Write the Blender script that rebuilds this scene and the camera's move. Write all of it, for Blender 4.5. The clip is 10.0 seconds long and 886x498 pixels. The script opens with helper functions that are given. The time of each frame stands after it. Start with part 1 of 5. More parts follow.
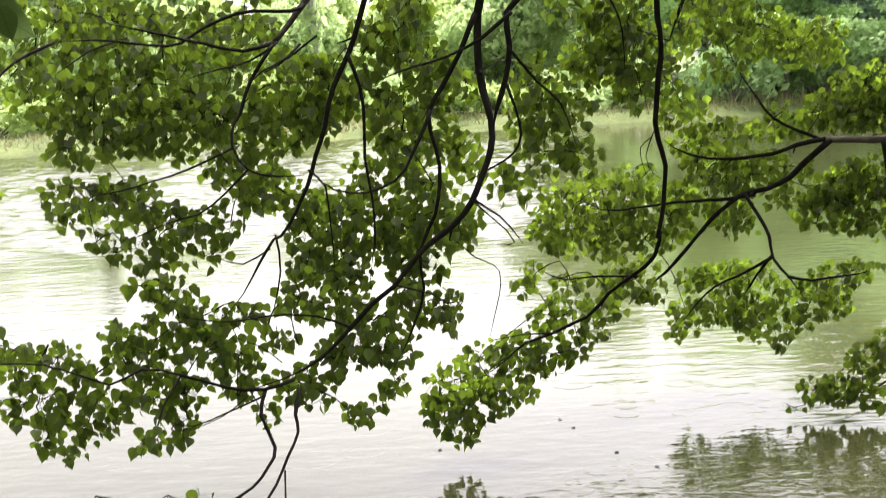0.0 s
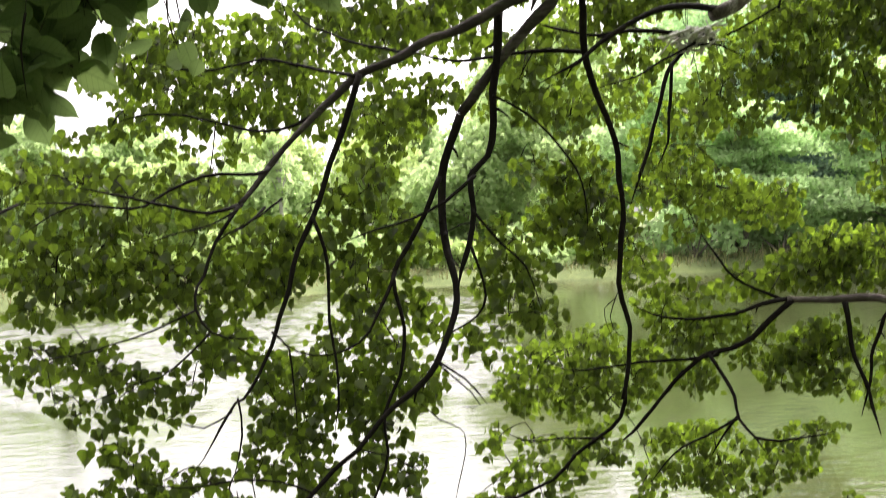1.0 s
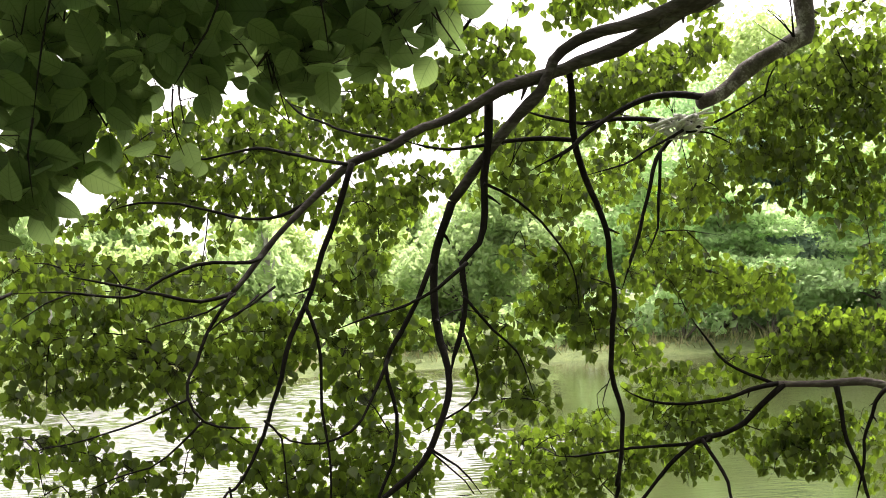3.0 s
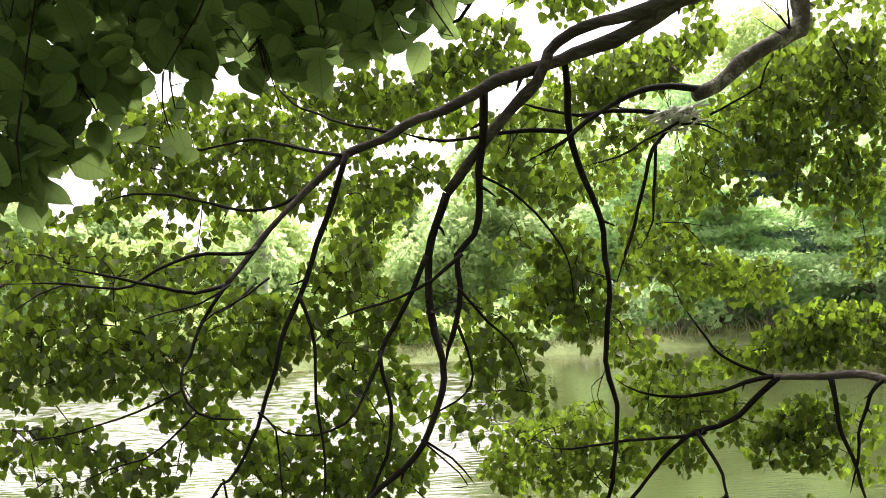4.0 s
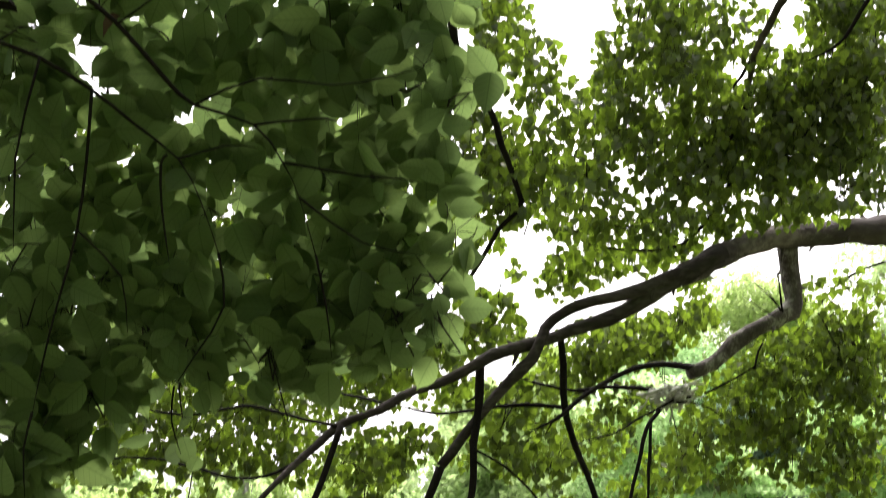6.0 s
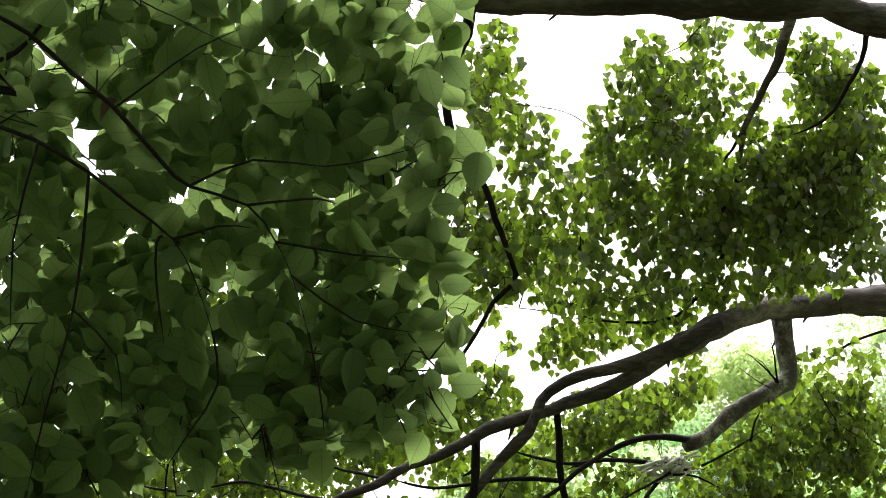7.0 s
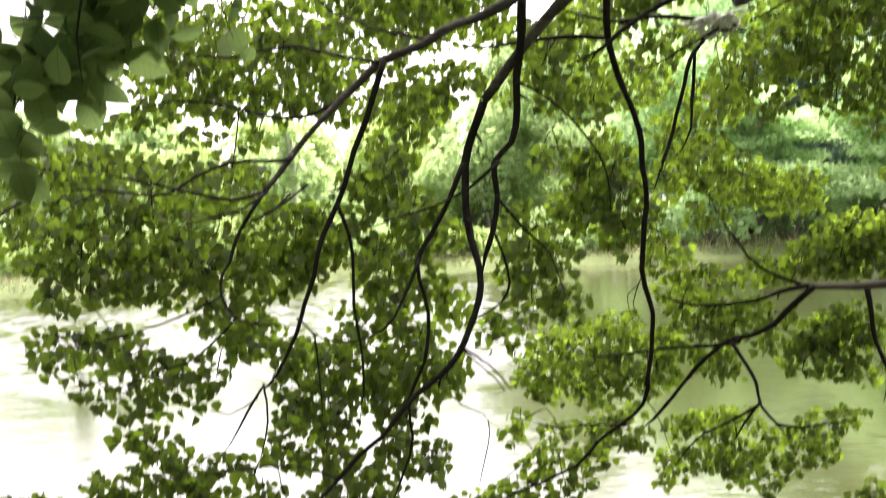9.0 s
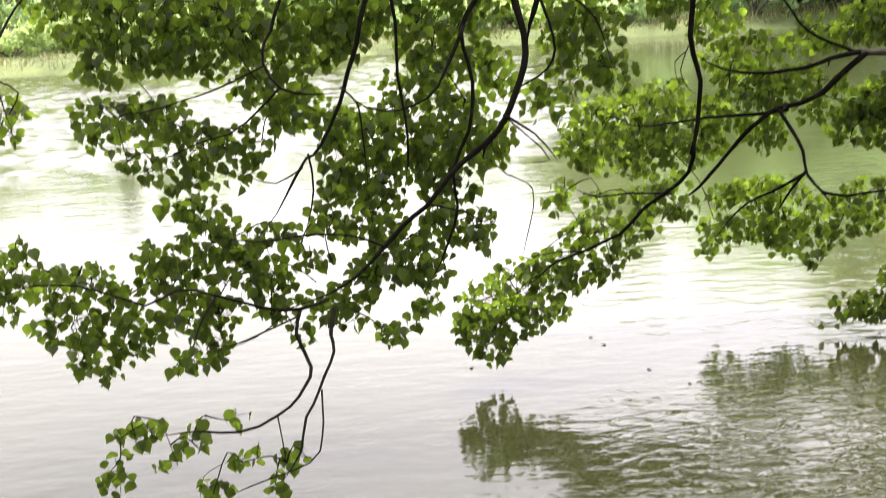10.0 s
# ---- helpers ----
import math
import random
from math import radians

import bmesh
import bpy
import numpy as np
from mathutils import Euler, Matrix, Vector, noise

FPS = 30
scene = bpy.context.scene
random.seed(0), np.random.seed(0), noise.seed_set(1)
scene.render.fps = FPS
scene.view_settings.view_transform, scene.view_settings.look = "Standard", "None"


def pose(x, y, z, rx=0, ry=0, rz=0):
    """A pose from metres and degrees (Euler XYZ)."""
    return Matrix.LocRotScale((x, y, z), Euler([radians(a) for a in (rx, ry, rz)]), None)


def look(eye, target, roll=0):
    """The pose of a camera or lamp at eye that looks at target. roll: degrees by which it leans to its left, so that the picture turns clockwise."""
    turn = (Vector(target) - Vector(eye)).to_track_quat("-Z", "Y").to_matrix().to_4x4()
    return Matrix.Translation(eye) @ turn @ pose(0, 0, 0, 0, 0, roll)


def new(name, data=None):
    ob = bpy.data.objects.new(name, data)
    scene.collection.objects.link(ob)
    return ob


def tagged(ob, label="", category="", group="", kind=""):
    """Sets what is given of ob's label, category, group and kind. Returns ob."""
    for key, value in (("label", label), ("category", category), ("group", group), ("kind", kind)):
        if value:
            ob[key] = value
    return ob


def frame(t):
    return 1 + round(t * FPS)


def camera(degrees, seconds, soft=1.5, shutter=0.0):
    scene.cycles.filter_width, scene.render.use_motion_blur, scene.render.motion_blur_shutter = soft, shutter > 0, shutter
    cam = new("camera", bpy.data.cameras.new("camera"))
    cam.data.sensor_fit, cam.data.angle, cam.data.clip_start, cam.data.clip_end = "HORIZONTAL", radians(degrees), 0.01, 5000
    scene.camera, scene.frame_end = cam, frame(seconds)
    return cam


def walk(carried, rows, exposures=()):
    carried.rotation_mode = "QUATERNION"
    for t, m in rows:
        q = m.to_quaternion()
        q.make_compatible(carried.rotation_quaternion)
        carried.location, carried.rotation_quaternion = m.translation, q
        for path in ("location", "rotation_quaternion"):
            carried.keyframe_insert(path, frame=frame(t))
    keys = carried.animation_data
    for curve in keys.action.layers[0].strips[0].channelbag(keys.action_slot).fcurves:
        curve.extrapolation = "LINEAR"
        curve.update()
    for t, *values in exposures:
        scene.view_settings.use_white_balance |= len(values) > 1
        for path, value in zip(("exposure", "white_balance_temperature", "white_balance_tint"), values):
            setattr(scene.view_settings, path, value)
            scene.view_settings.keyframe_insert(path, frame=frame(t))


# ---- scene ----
cam = camera(37.5, 10.0, soft=0.85, shutter=0.4)
PATH = [
    (0.0, 0.016, -0.007, 1.610, 82.40, 3.00, -0.00),
    (0.5, 0.011, 0.005, 1.614, 85.20, 3.18, -0.91),
    (1.0, 0.014, 0.012, 1.636, 89.08, 2.91, -1.59),
    (1.5, 0.015, 0.009, 1.649, 92.13, 3.05, -1.99),
    (2.0, 0.013, -0.005, 1.655, 93.52, 2.93, -2.33),
    (2.5, 0.012, -0.003, 1.646, 93.23, 3.08, -2.00),
    (2.7, 0.001, -0.006, 1.657, 92.90, 3.11, -2.03),
    (4.0, 0.005, 0.006, 1.648, 92.36, 3.07, -2.28),
    (4.5, 0.000, 0.000, 1.650, 92.07, 2.82, -2.50),
    (5.0, -0.001, -0.004, 1.658, 92.53, 2.65, -2.34),
    (5.5, 0.005, -0.033, 1.688, 98.49, 2.59, -2.24),
    (6.0, -0.010, -0.017, 1.719, 103.42, 1.41, -2.88),
    (6.2, -0.012, -0.027, 1.723, 104.93, 1.60, -3.23),
    (7.3, -0.003, -0.042, 1.715, 106.62, 1.88, -2.84),
    (7.5, -0.004, -0.037, 1.712, 106.16, 2.08, -2.96),
    (8.0, -0.012, -0.013, 1.688, 101.64, 2.54, -2.58),
    (8.5, -0.012, 0.003, 1.654, 94.96, 3.04, -1.58),
    (9.0, -0.031, 0.010, 1.637, 88.53, 2.94, -1.08),
    (9.5, -0.039, 0.012, 1.605, 82.97, 3.36, -0.11),
    (10.0, -0.048, 0.033, 1.613, 78.78, 3.47, 0.62),
]
EXPOSURES = [(0.0, 1.97, 6550, 18), (1.0, 1.82, 6600, 18), (2.5, 1.86, 6700, 17), (4.5, 1.97, 6700, 17), (5.5, 1.88, 6700, 17), (6.2, 1.7, 6550, 13),
             (7.5, 1.78, 6500, 10), (8.0, 1.96, 6500, 13), (8.5, 2.12, 6550, 18), (9.0, 2.2, 6600, 19), (9.5, 2.2, 6600, 20), (10.0, 2.08, 6500, 20)]
walk(cam, [(t, pose(x, y, z, rx, ry, rz)) for t, x, y, z, rx, ry, rz in PATH], EXPOSURES)

# ---- sky and sun: a bright rainy sky ----
world = bpy.data.worlds.new("sky")
scene.world = world
world.use_nodes = True
wn, wl = world.node_tree.nodes, world.node_tree.links
wn.clear()
sky = wn.new("ShaderNodeTexSky")
sky.sky_type = "NISHITA"
sky.sun_disc = False
sky.sun_elevation, sky.sun_rotation = radians(60), radians(25)
sky.air_density, sky.dust_density, sky.ozone_density = 1.0, 4.0, 1.0
grey = wn.new("ShaderNodeHueSaturation")
grey.inputs["Saturation"].default_value = 0.06
back = wn.new("ShaderNodeBackground")
back.inputs["Strength"].default_value = 0.15
wout = wn.new("ShaderNodeOutputWorld")
wl.new(sky.outputs[0], grey.inputs["Color"])
wl.new(grey.outputs[0], back.inputs["Color"])
wl.new(back.outputs[0], wout.inputs["Surface"])

sun = new("sun", bpy.data.lights.new("sun", "SUN"))
sun.data.energy, sun.data.angle, sun.data.color = 3.0, radians(40), (1.0, 0.97, 0.92)
sun.matrix_world = look((2.11, 4.53, 8.66), (0, 0, 0))


# ---- materials ----
def material(name):
    m = bpy.data.materials.new(name)
    m.use_nodes = True
    n, l = m.node_tree.nodes, m.node_tree.links
    n.clear()
    out = n.new("ShaderNodeOutputMaterial")
    return m, n, l, out


def node(n, kind, **inputs):
    a = n.new(kind)
    for k, v in inputs.items():
        a.inputs[k.replace("_", " ")].default_value = v
    return a


def ramp(n, l, source, stops):
    r = n.new("ShaderNodeValToRGB")
    els = r.color_ramp.elements
    els[0].position, els[0].color = stops[0][0], (*stops[0][1], 1)
    els[1].position, els[1].color = stops[-1][0], (*stops[-1][1], 1)
    for p, c in stops[1:-1]:
        e = els.new(p)
        e.color = (*c, 1)
    l.new(source, r.inputs[0])
    return r.outputs[0]


def maths(n, l, op, a, b=None, c=None):
    m = n.new("ShaderNodeMath")
    m.operation = op
    for i, v in enumerate((a, b, c)):
        if v is None:
            continue
        if isinstance(v, (int, float)):
            m.inputs[i].default_value = v
        else:
            l.new(v, m.inputs[i])
    return m.outputs[0]


def soft_step(n, l, value, low, high):
    m = n.new("ShaderNodeMapRange")
    m.interpolation_type = "SMOOTHSTEP"
    m.inputs["From Min"].default_value, m.inputs["From Max"].default_value = low, high
    l.new(value, m.inputs["Value"])
    return m.outputs[0]


def leaf_material(name, front, through_light, share, rough=0.42, spec=0.4, veins=0.0):
    """Leaves: a waxy face over a blade that lets light through; each leaf its own shade."""
    m, n, l, out = material(name)
    geo, info = n.new("ShaderNodeNewGeometry"), n.new("ShaderNodeObjectInfo")
    pick = maths(n, l, "FRACT", maths(n, l, "ADD", geo.outputs["Random Per Island"], info.outputs["Random"]))
    coord = n.new("ShaderNodeTexCoord")
    fine = node(n, "ShaderNodeTexNoise", Scale=90.0, Detail=3.0)
    l.new(coord.outputs["Object"], fine.inputs["Vector"])
    spread = maths(n, l, "ADD", maths(n, l, "MULTIPLY", pick, 0.8), maths(n, l, "MULTIPLY", fine.outputs["Fac"], 0.2))
    a = ramp(n, l, spread, front)
    b = ramp(n, l, spread, through_light)
    if veins:
        uv = n.new("ShaderNodeUVMap")
        cut = n.new("ShaderNodeSeparateXYZ")
        l.new(uv.outputs[0], cut.inputs[0])
        side = maths(n, l, "ABSOLUTE", cut.outputs[0])
        rib = soft_step(n, l, side, 0.022, 0.006)
        saw = maths(n, l, "FRACT", maths(n, l, "ADD", maths(n, l, "MULTIPLY", cut.outputs[1], 7.0), maths(n, l, "MULTIPLY", side, -5.0)))
        vein = soft_step(n, l, maths(n, l, "ABSOLUTE", maths(n, l, "SUBTRACT", saw, 0.5)), 0.09, 0.02)
        lines = maths(n, l, "MAXIMUM", rib, maths(n, l, "MULTIPLY", vein, 0.7))
        darker = node(n, "ShaderNodeMix")
        darker.data_type, darker.blend_type = "RGBA", "MULTIPLY"
        l.new(maths(n, l, "MULTIPLY", lines, veins), darker.inputs[0])
        l.new(b, darker.inputs[6])
        darker.inputs[7].default_value = (0.45, 0.5, 0.4, 1)
        b = darker.outputs[2]
    p = node(n, "ShaderNodeBsdfPrincipled", Roughness=rough)
    p.inputs["Specular IOR Level"].default_value = spec
    l.new(a, p.inputs["Base Color"])
    bump = node(n, "ShaderNodeBump", Strength=0.25, Distance=0.002)
    l.new(fine.outputs["Fac"], bump.inputs["Height"])
    l.new(bump.outputs[0], p.inputs["Normal"])
    t = n.new("ShaderNodeBsdfTranslucent")
    l.new(b, t.inputs["Color"])
    mix = node(n, "ShaderNodeMixShader", Fac=share)
    l.new(p.outputs[0], mix.inputs[1])
    l.new(t.outputs[0], mix.inputs[2])
    l.new(mix.outputs[0], out.inputs["Surface"])
    return m


def rough_material(name, stops, scale, bump_scale, bump_depth, rough=0.8, spec=0.3, stretch=(1, 1, 1)):
    """Bark, earth and the like: two sizes of noise in colour, and relief."""
    m, n, l, out = material(name)
    coord = n.new("ShaderNodeTexCoord")
    mp = n.new("ShaderNodeMapping")
    mp.inputs["Scale"].default_value = stretch
    l.new(coord.outputs["Object"], mp.inputs["Vector"])
    big = node(n, "ShaderNodeTexNoise", Scale=scale, Detail=4.0)
    small = node(n, "ShaderNodeTexNoise", Scale=bump_scale, Detail=6.0, Roughness=0.65)
    l.new(mp.outputs[0], big.inputs["Vector"])
    l.new(mp.outputs[0], small.inputs["Vector"])
    v = maths(n, l, "ADD", maths(n, l, "MULTIPLY", big.outputs["Fac"], 0.6), maths(n, l, "MULTIPLY", small.outputs["Fac"], 0.4))
    p = node(n, "ShaderNodeBsdfPrincipled", Roughness=rough)
    p.inputs["Specular IOR Level"].default_value = spec
    l.new(ramp(n, l, v, stops), p.inputs["Base Color"])
    bump = node(n, "ShaderNodeBump", Strength=0.7, Distance=bump_depth)
    l.new(small.outputs["Fac"], bump.inputs["Height"])
    l.new(bump.outputs[0], p.inputs["Normal"])
    l.new(p.outputs[0], out.inputs["Surface"])
    return m


def water_material():
    """Murky pond water under light rain: soft wind ripples and rings of raindrops."""
    m, n, l, out = material("pond_water")
    geo = n.new("ShaderNodeNewGeometry")
    mp = n.new("ShaderNodeMapping")
    mp.inputs["Scale"].default_value = (0.55, 1.0, 1.0)
    l.new(geo.outputs["Position"], mp.inputs["Vector"])
    slow = node(n, "ShaderNodeTexNoise", Scale=1.3, Detail=2.0)
    quick = node(n, "ShaderNodeTexNoise", Scale=9.0, Detail=3.0)
    for a in (slow, quick):
        l.new(mp.outputs[0], a.inputs["Vector"])
    cells = node(n, "ShaderNodeTexVoronoi", Scale=3.2)
    cells.voronoi_dimensions = "2D"
    l.new(geo.outputs["Position"], cells.inputs["Vector"])
    split = n.new("ShaderNodeSeparateColor")
    l.new(cells.outputs["Color"], split.inputs[0])
    reach = maths(n, l, "MULTIPLY_ADD", split.outputs[0], 0.34, 0.04)
    off = maths(n, l, "SUBTRACT", cells.outputs["Distance"], reach)
    wave = maths(n, l, "SINE", maths(n, l, "MULTIPLY", off, 55.0))
    near_ring = maths(n, l, "POWER", 2.718, maths(n, l, "MULTIPLY", maths(n, l, "MULTIPLY", off, off), -420.0))
    some = maths(n, l, "GREATER_THAN", split.outputs[1], 0.35)
    ring = maths(n, l, "MULTIPLY", maths(n, l, "MULTIPLY", wave, near_ring), some)
    h = maths(n, l, "ADD", maths(n, l, "MULTIPLY", slow.outputs["Fac"], WAVE_SLOW), maths(n, l, "MULTIPLY", quick.outputs["Fac"], WAVE_QUICK))
    h = maths(n, l, "ADD", h, maths(n, l, "MULTIPLY", ring, WAVE_RING))
    # drops from the leaves keep the water beneath them astir
    xyz = n.new("ShaderNodeSeparateXYZ")
    l.new(geo.outputs["Position"], xyz.inputs[0])
    astir = maths(n, l, "MULTIPLY", soft_step(n, l, xyz.outputs[1], 5.5, 4.6), soft_step(n, l, xyz.outputs[0], -0.1, 0.7))
    drip = node(n, "ShaderNodeTexNoise", Scale=17.0, Detail=2.0, Distortion=0.6)
    l.new(mp.outputs[0], drip.inputs["Vector"])
    h = maths(n, l, "ADD", h, maths(n, l, "MULTIPLY", maths(n, l, "MULTIPLY", drip.outputs["Fac"], astir), WAVE_DRIP))
    bump = node(n, "ShaderNodeBump", Strength=1.0, Distance=1.0)
    l.new(h, bump.inputs["Height"])
    tone = node(n, "ShaderNodeTexNoise", Scale=0.12, Detail=3.0)
    l.new(geo.outputs["Position"], tone.inputs["Vector"])
    p = node(n, "ShaderNodeBsdfPrincipled", Roughness=0.06, IOR=1.333)
    l.new(ramp(n, l, tone.outputs["Fac"], [(0.3, (0.028, 0.030, 0.011)), (0.7, (0.040, 0.043, 0.016))]), p.inputs["Base Color"])
    l.new(bump.outputs[0], p.inputs["Normal"])
    l.new(p.outputs[0], out.inputs["Surface"])
    return m


WAVE_SLOW, WAVE_QUICK, WAVE_RING, WAVE_DRIP = 0.006, 0.0035, 0.0003, 0.006
LEAF = leaf_material("hanging_leaf", [(0.0, (0.036, 0.045, 0.015)), (0.6, (0.062, 0.077, 0.02)), (0.93, (0.095, 0.115, 0.026)), (1.0, (0.13, 0.065, 0.03))],
                     [(0.0, (0.068, 0.108, 0.010)), (0.45, (0.145, 0.228, 0.016)), (0.75, (0.215, 0.34, 0.024)), (1.0, (0.28, 0.43, 0.036))], 0.445, 0.36, 0.45, veins=0.5)
NEAR_LEAF = leaf_material("broad_leaf", [(0.0, (0.07, 0.102, 0.043)), (1.0, (0.115, 0.16, 0.066))],
                          [(0.0, (0.046, 0.074, 0.024)), (0.5, (0.10, 0.15, 0.045)), (1.0, (0.17, 0.24, 0.07))], 0.6, 0.6, 0.12, veins=0.8)
# far leaves: haze is put into the colours, much paler than real foliage
HAZE_GREEN = leaf_material("haze_leaf_green", [(0.0, (0.24, 0.36, 0.17)), (1.0, (0.33, 0.47, 0.235))], [(0.0, (0.31, 0.52, 0.21)), (1.0, (0.44, 0.66, 0.30))], 0.55, 0.6)
HAZE_MINT = leaf_material("haze_leaf_mint", [(0.0, (0.33, 0.455, 0.225)), (1.0, (0.44, 0.565, 0.30))], [(0.0, (0.50, 0.69, 0.32)), (1.0, (0.59, 0.77, 0.40))], 0.64, 0.6)
# gap under the tiers: bluish shade put into a leaf colour
FAR_SHADE = leaf_material("far_leaf_shade", [(0.0, (0.13, 0.20, 0.155)), (1.0, (0.20, 0.285, 0.215))], [(0.0, (0.20, 0.31, 0.205)), (1.0, (0.29, 0.42, 0.28))], 0.48, 0.6)
HAZE_YELLOW = leaf_material("haze_leaf_yellow", [(0.0, (0.25, 0.35, 0.11)), (1.0, (0.36, 0.46, 0.17))], [(0.0, (0.40, 0.53, 0.18)), (1.0, (0.50, 0.62, 0.25))], 0.56, 0.6)
HAZE_PALE = leaf_material("haze_leaf_pale", [(0.0, (0.25, 0.36, 0.15)), (1.0, (0.36, 0.47, 0.21))], [(0.0, (0.40, 0.54, 0.22)), (1.0, (0.50, 0.63, 0.29))], 0.56, 0.6)
# wet bark of the hanging limbs, with backlit shade darkened into the colour
BARK = rough_material("wet_shaded_bark", [(0.3, (0.004, 0.0033, 0.0026)), (0.55, (0.009, 0.0073, 0.0058)), (0.75, (0.026, 0.022, 0.018))], 9.0, 70.0, 0.006, 0.85, 0.06)
LIMB_BARK = rough_material("grey_bark", [(0.3, (0.016, 0.012, 0.011)), (0.5, (0.06, 0.048, 0.044)), (0.68, (0.22, 0.19, 0.175))], 8.0, 55.0, 0.012, 0.85, 0.15, (0.25, 1, 1))
LICHEN = rough_material("pale_lichen", [(0.36, (0.025, 0.02, 0.017)), (0.52, (0.075, 0.062, 0.055)), (0.61, (0.22, 0.205, 0.19)), (0.8, (0.42, 0.41, 0.38))], 14.0, 90.0, 0.005, 0.9, 0.2)
KNOT_LICHEN = rough_material("knot_lichen", [(0.3, (0.10, 0.09, 0.08)), (0.45, (0.36, 0.35, 0.32)), (0.7, (0.55, 0.54, 0.5))], 20.0, 90.0, 0.004, 0.9, 0.2)
# the grey bark again, darker: half shade put into the colour
MID_BARK = rough_material("shaded_limb_bark", [(0.3, (0.010, 0.008, 0.007)), (0.5, (0.028, 0.023, 0.0205)), (0.7, (0.09, 0.078, 0.07))], 9.0, 65.0, 0.012, 0.85, 0.08, (0.3, 1, 1))
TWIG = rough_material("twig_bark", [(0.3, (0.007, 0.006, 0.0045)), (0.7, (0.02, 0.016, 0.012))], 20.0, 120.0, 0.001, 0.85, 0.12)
FAR_BARK = rough_material("far_bark", [(0.3, (0.06, 0.05, 0.045)), (0.7, (0.16, 0.14, 0.12))], 2.0, 12.0, 0.02, 0.9)
PALE_BARK = rough_material("pale_bark", [(0.3, (0.22, 0.21, 0.19)), (0.7, (0.42, 0.41, 0.38))], 2.0, 12.0, 0.01, 0.9)
EARTH = rough_material("bank_earth", [(0.3, (0.05, 0.06, 0.025)), (0.5, (0.10, 0.13, 0.045)), (0.7, (0.17, 0.19, 0.07))], 0.6, 6.0, 0.08, 0.95, 0.2)
DEAD_LEAF = leaf_material("dead_leaf", [(0.0, (0.05, 0.028, 0.022)), (1.0, (0.08, 0.045, 0.034))], [(0.0, (0.05, 0.025, 0.02)), (1.0, (0.08, 0.04, 0.03))], 0.25, 0.7, 0.2)
REED = leaf_material("reed_blade", [(0.0, (0.10, 0.12, 0.04)), (0.6, (0.20, 0.21, 0.08)), (1.0, (0.27, 0.19, 0.13))], [(0.0, (0.16, 0.2, 0.06)), (1.0, (0.3, 0.26, 0.14))], 0.3, 0.7)
WATER = water_material()


# ---- builders ----
def mesh_of(name, verts, faces, mat, smooth=True, uvs=None):
    me = bpy.data.meshes.new(name)
    me.from_pydata([tuple(v) for v in verts], [], faces)
    if uvs is not None:
        corner = np.zeros(len(me.loops), dtype=np.int32)
        me.loops.foreach_get("vertex_index", corner)
        me.uv_layers.new(name="UVMap").data.foreach_set("uv", np.asarray(uvs, float)[corner].ravel())
    me.materials.append(mat)
    if smooth:
        me.polygons.foreach_set("use_smooth", [True] * len(me.polygons))
    me.update()
    return me


def part(name, verts, faces, mat, parent=None, label="", smooth=True, uvs=None):
    ob = new(name, mesh_of(name, verts, faces, mat, smooth, uvs))
    if parent:
        ob.parent = parent
        ob.matrix_parent_inverse = parent.matrix_world.inverted()
    return tagged(ob, label)


def holder(name, place, label, category, group=""):
    ob = new(name)
    ob.empty_display_size = 0.2
    ob.location = place
    ob.matrix_world = Matrix.Translation(place)
    return tagged(ob, label, category, group)


def smooth_line(points, step):
    """A Catmull-Rom line through the points, about step metres from place to place."""
    p = np.array(points, float)
    p = np.vstack([2 * p[0] - p[1], p, 2 * p[-1] - p[-2]])
    line = []
    for i in range(1, len(p) - 2):
        k = max(2, int(np.linalg.norm(p[i + 1] - p[i]) / step))
        for t in np.arange(k) / k:
            a, b, c, d = p[i - 1], p[i], p[i + 1], p[i + 2]
            line.append(0.5 * (2 * b + (c - a) * t + (2 * a - 5 * b + 4 * c - d) * t * t + (3 * b - a - 3 * c + d) * t ** 3))
    line.append(p[-2])
    return np.array(line)


def tube(verts, faces, line, radii, sides, lumps=0.0, rng=None):
    """Adds a closed tube along a line to verts and faces."""
    line = np.asarray(line)
    ways = np.gradient(line, axis=0)
    ways /= np.linalg.norm(ways, axis=1)[:, None] + 1e-9
    side = np.cross(ways[0], (0.3, 0.2, 0.93))
    side /= np.linalg.norm(side) + 1e-9
    base = len(verts)
    for i, (p, w, r) in enumerate(zip(line, ways, radii)):
        side = side - w * side.dot(w)
        side /= np.linalg.norm(side) + 1e-9
        up = np.cross(w, side)
        for k in range(sides):
            a = 2 * math.pi * k / sides
            rr = r * (1 + (lumps * noise.noise(Vector(p * 14) + Vector((math.cos(a), math.sin(a), 0)) * 0.8) if lumps else 0))
            verts.append(p + rr * (math.cos(a) * side + math.sin(a) * up))
    for i in range(len(line) - 1):
        for k in range(sides):
            q = base + i * sides
            faces.append((q + k, q + (k + 1) % sides, q + sides + (k + 1) % sides, q + sides + k))
    faces.append(tuple(base + k for k in reversed(range(sides))))
    end = base + (len(line) - 1) * sides
    faces.append(tuple(end + k for k in range(sides)))


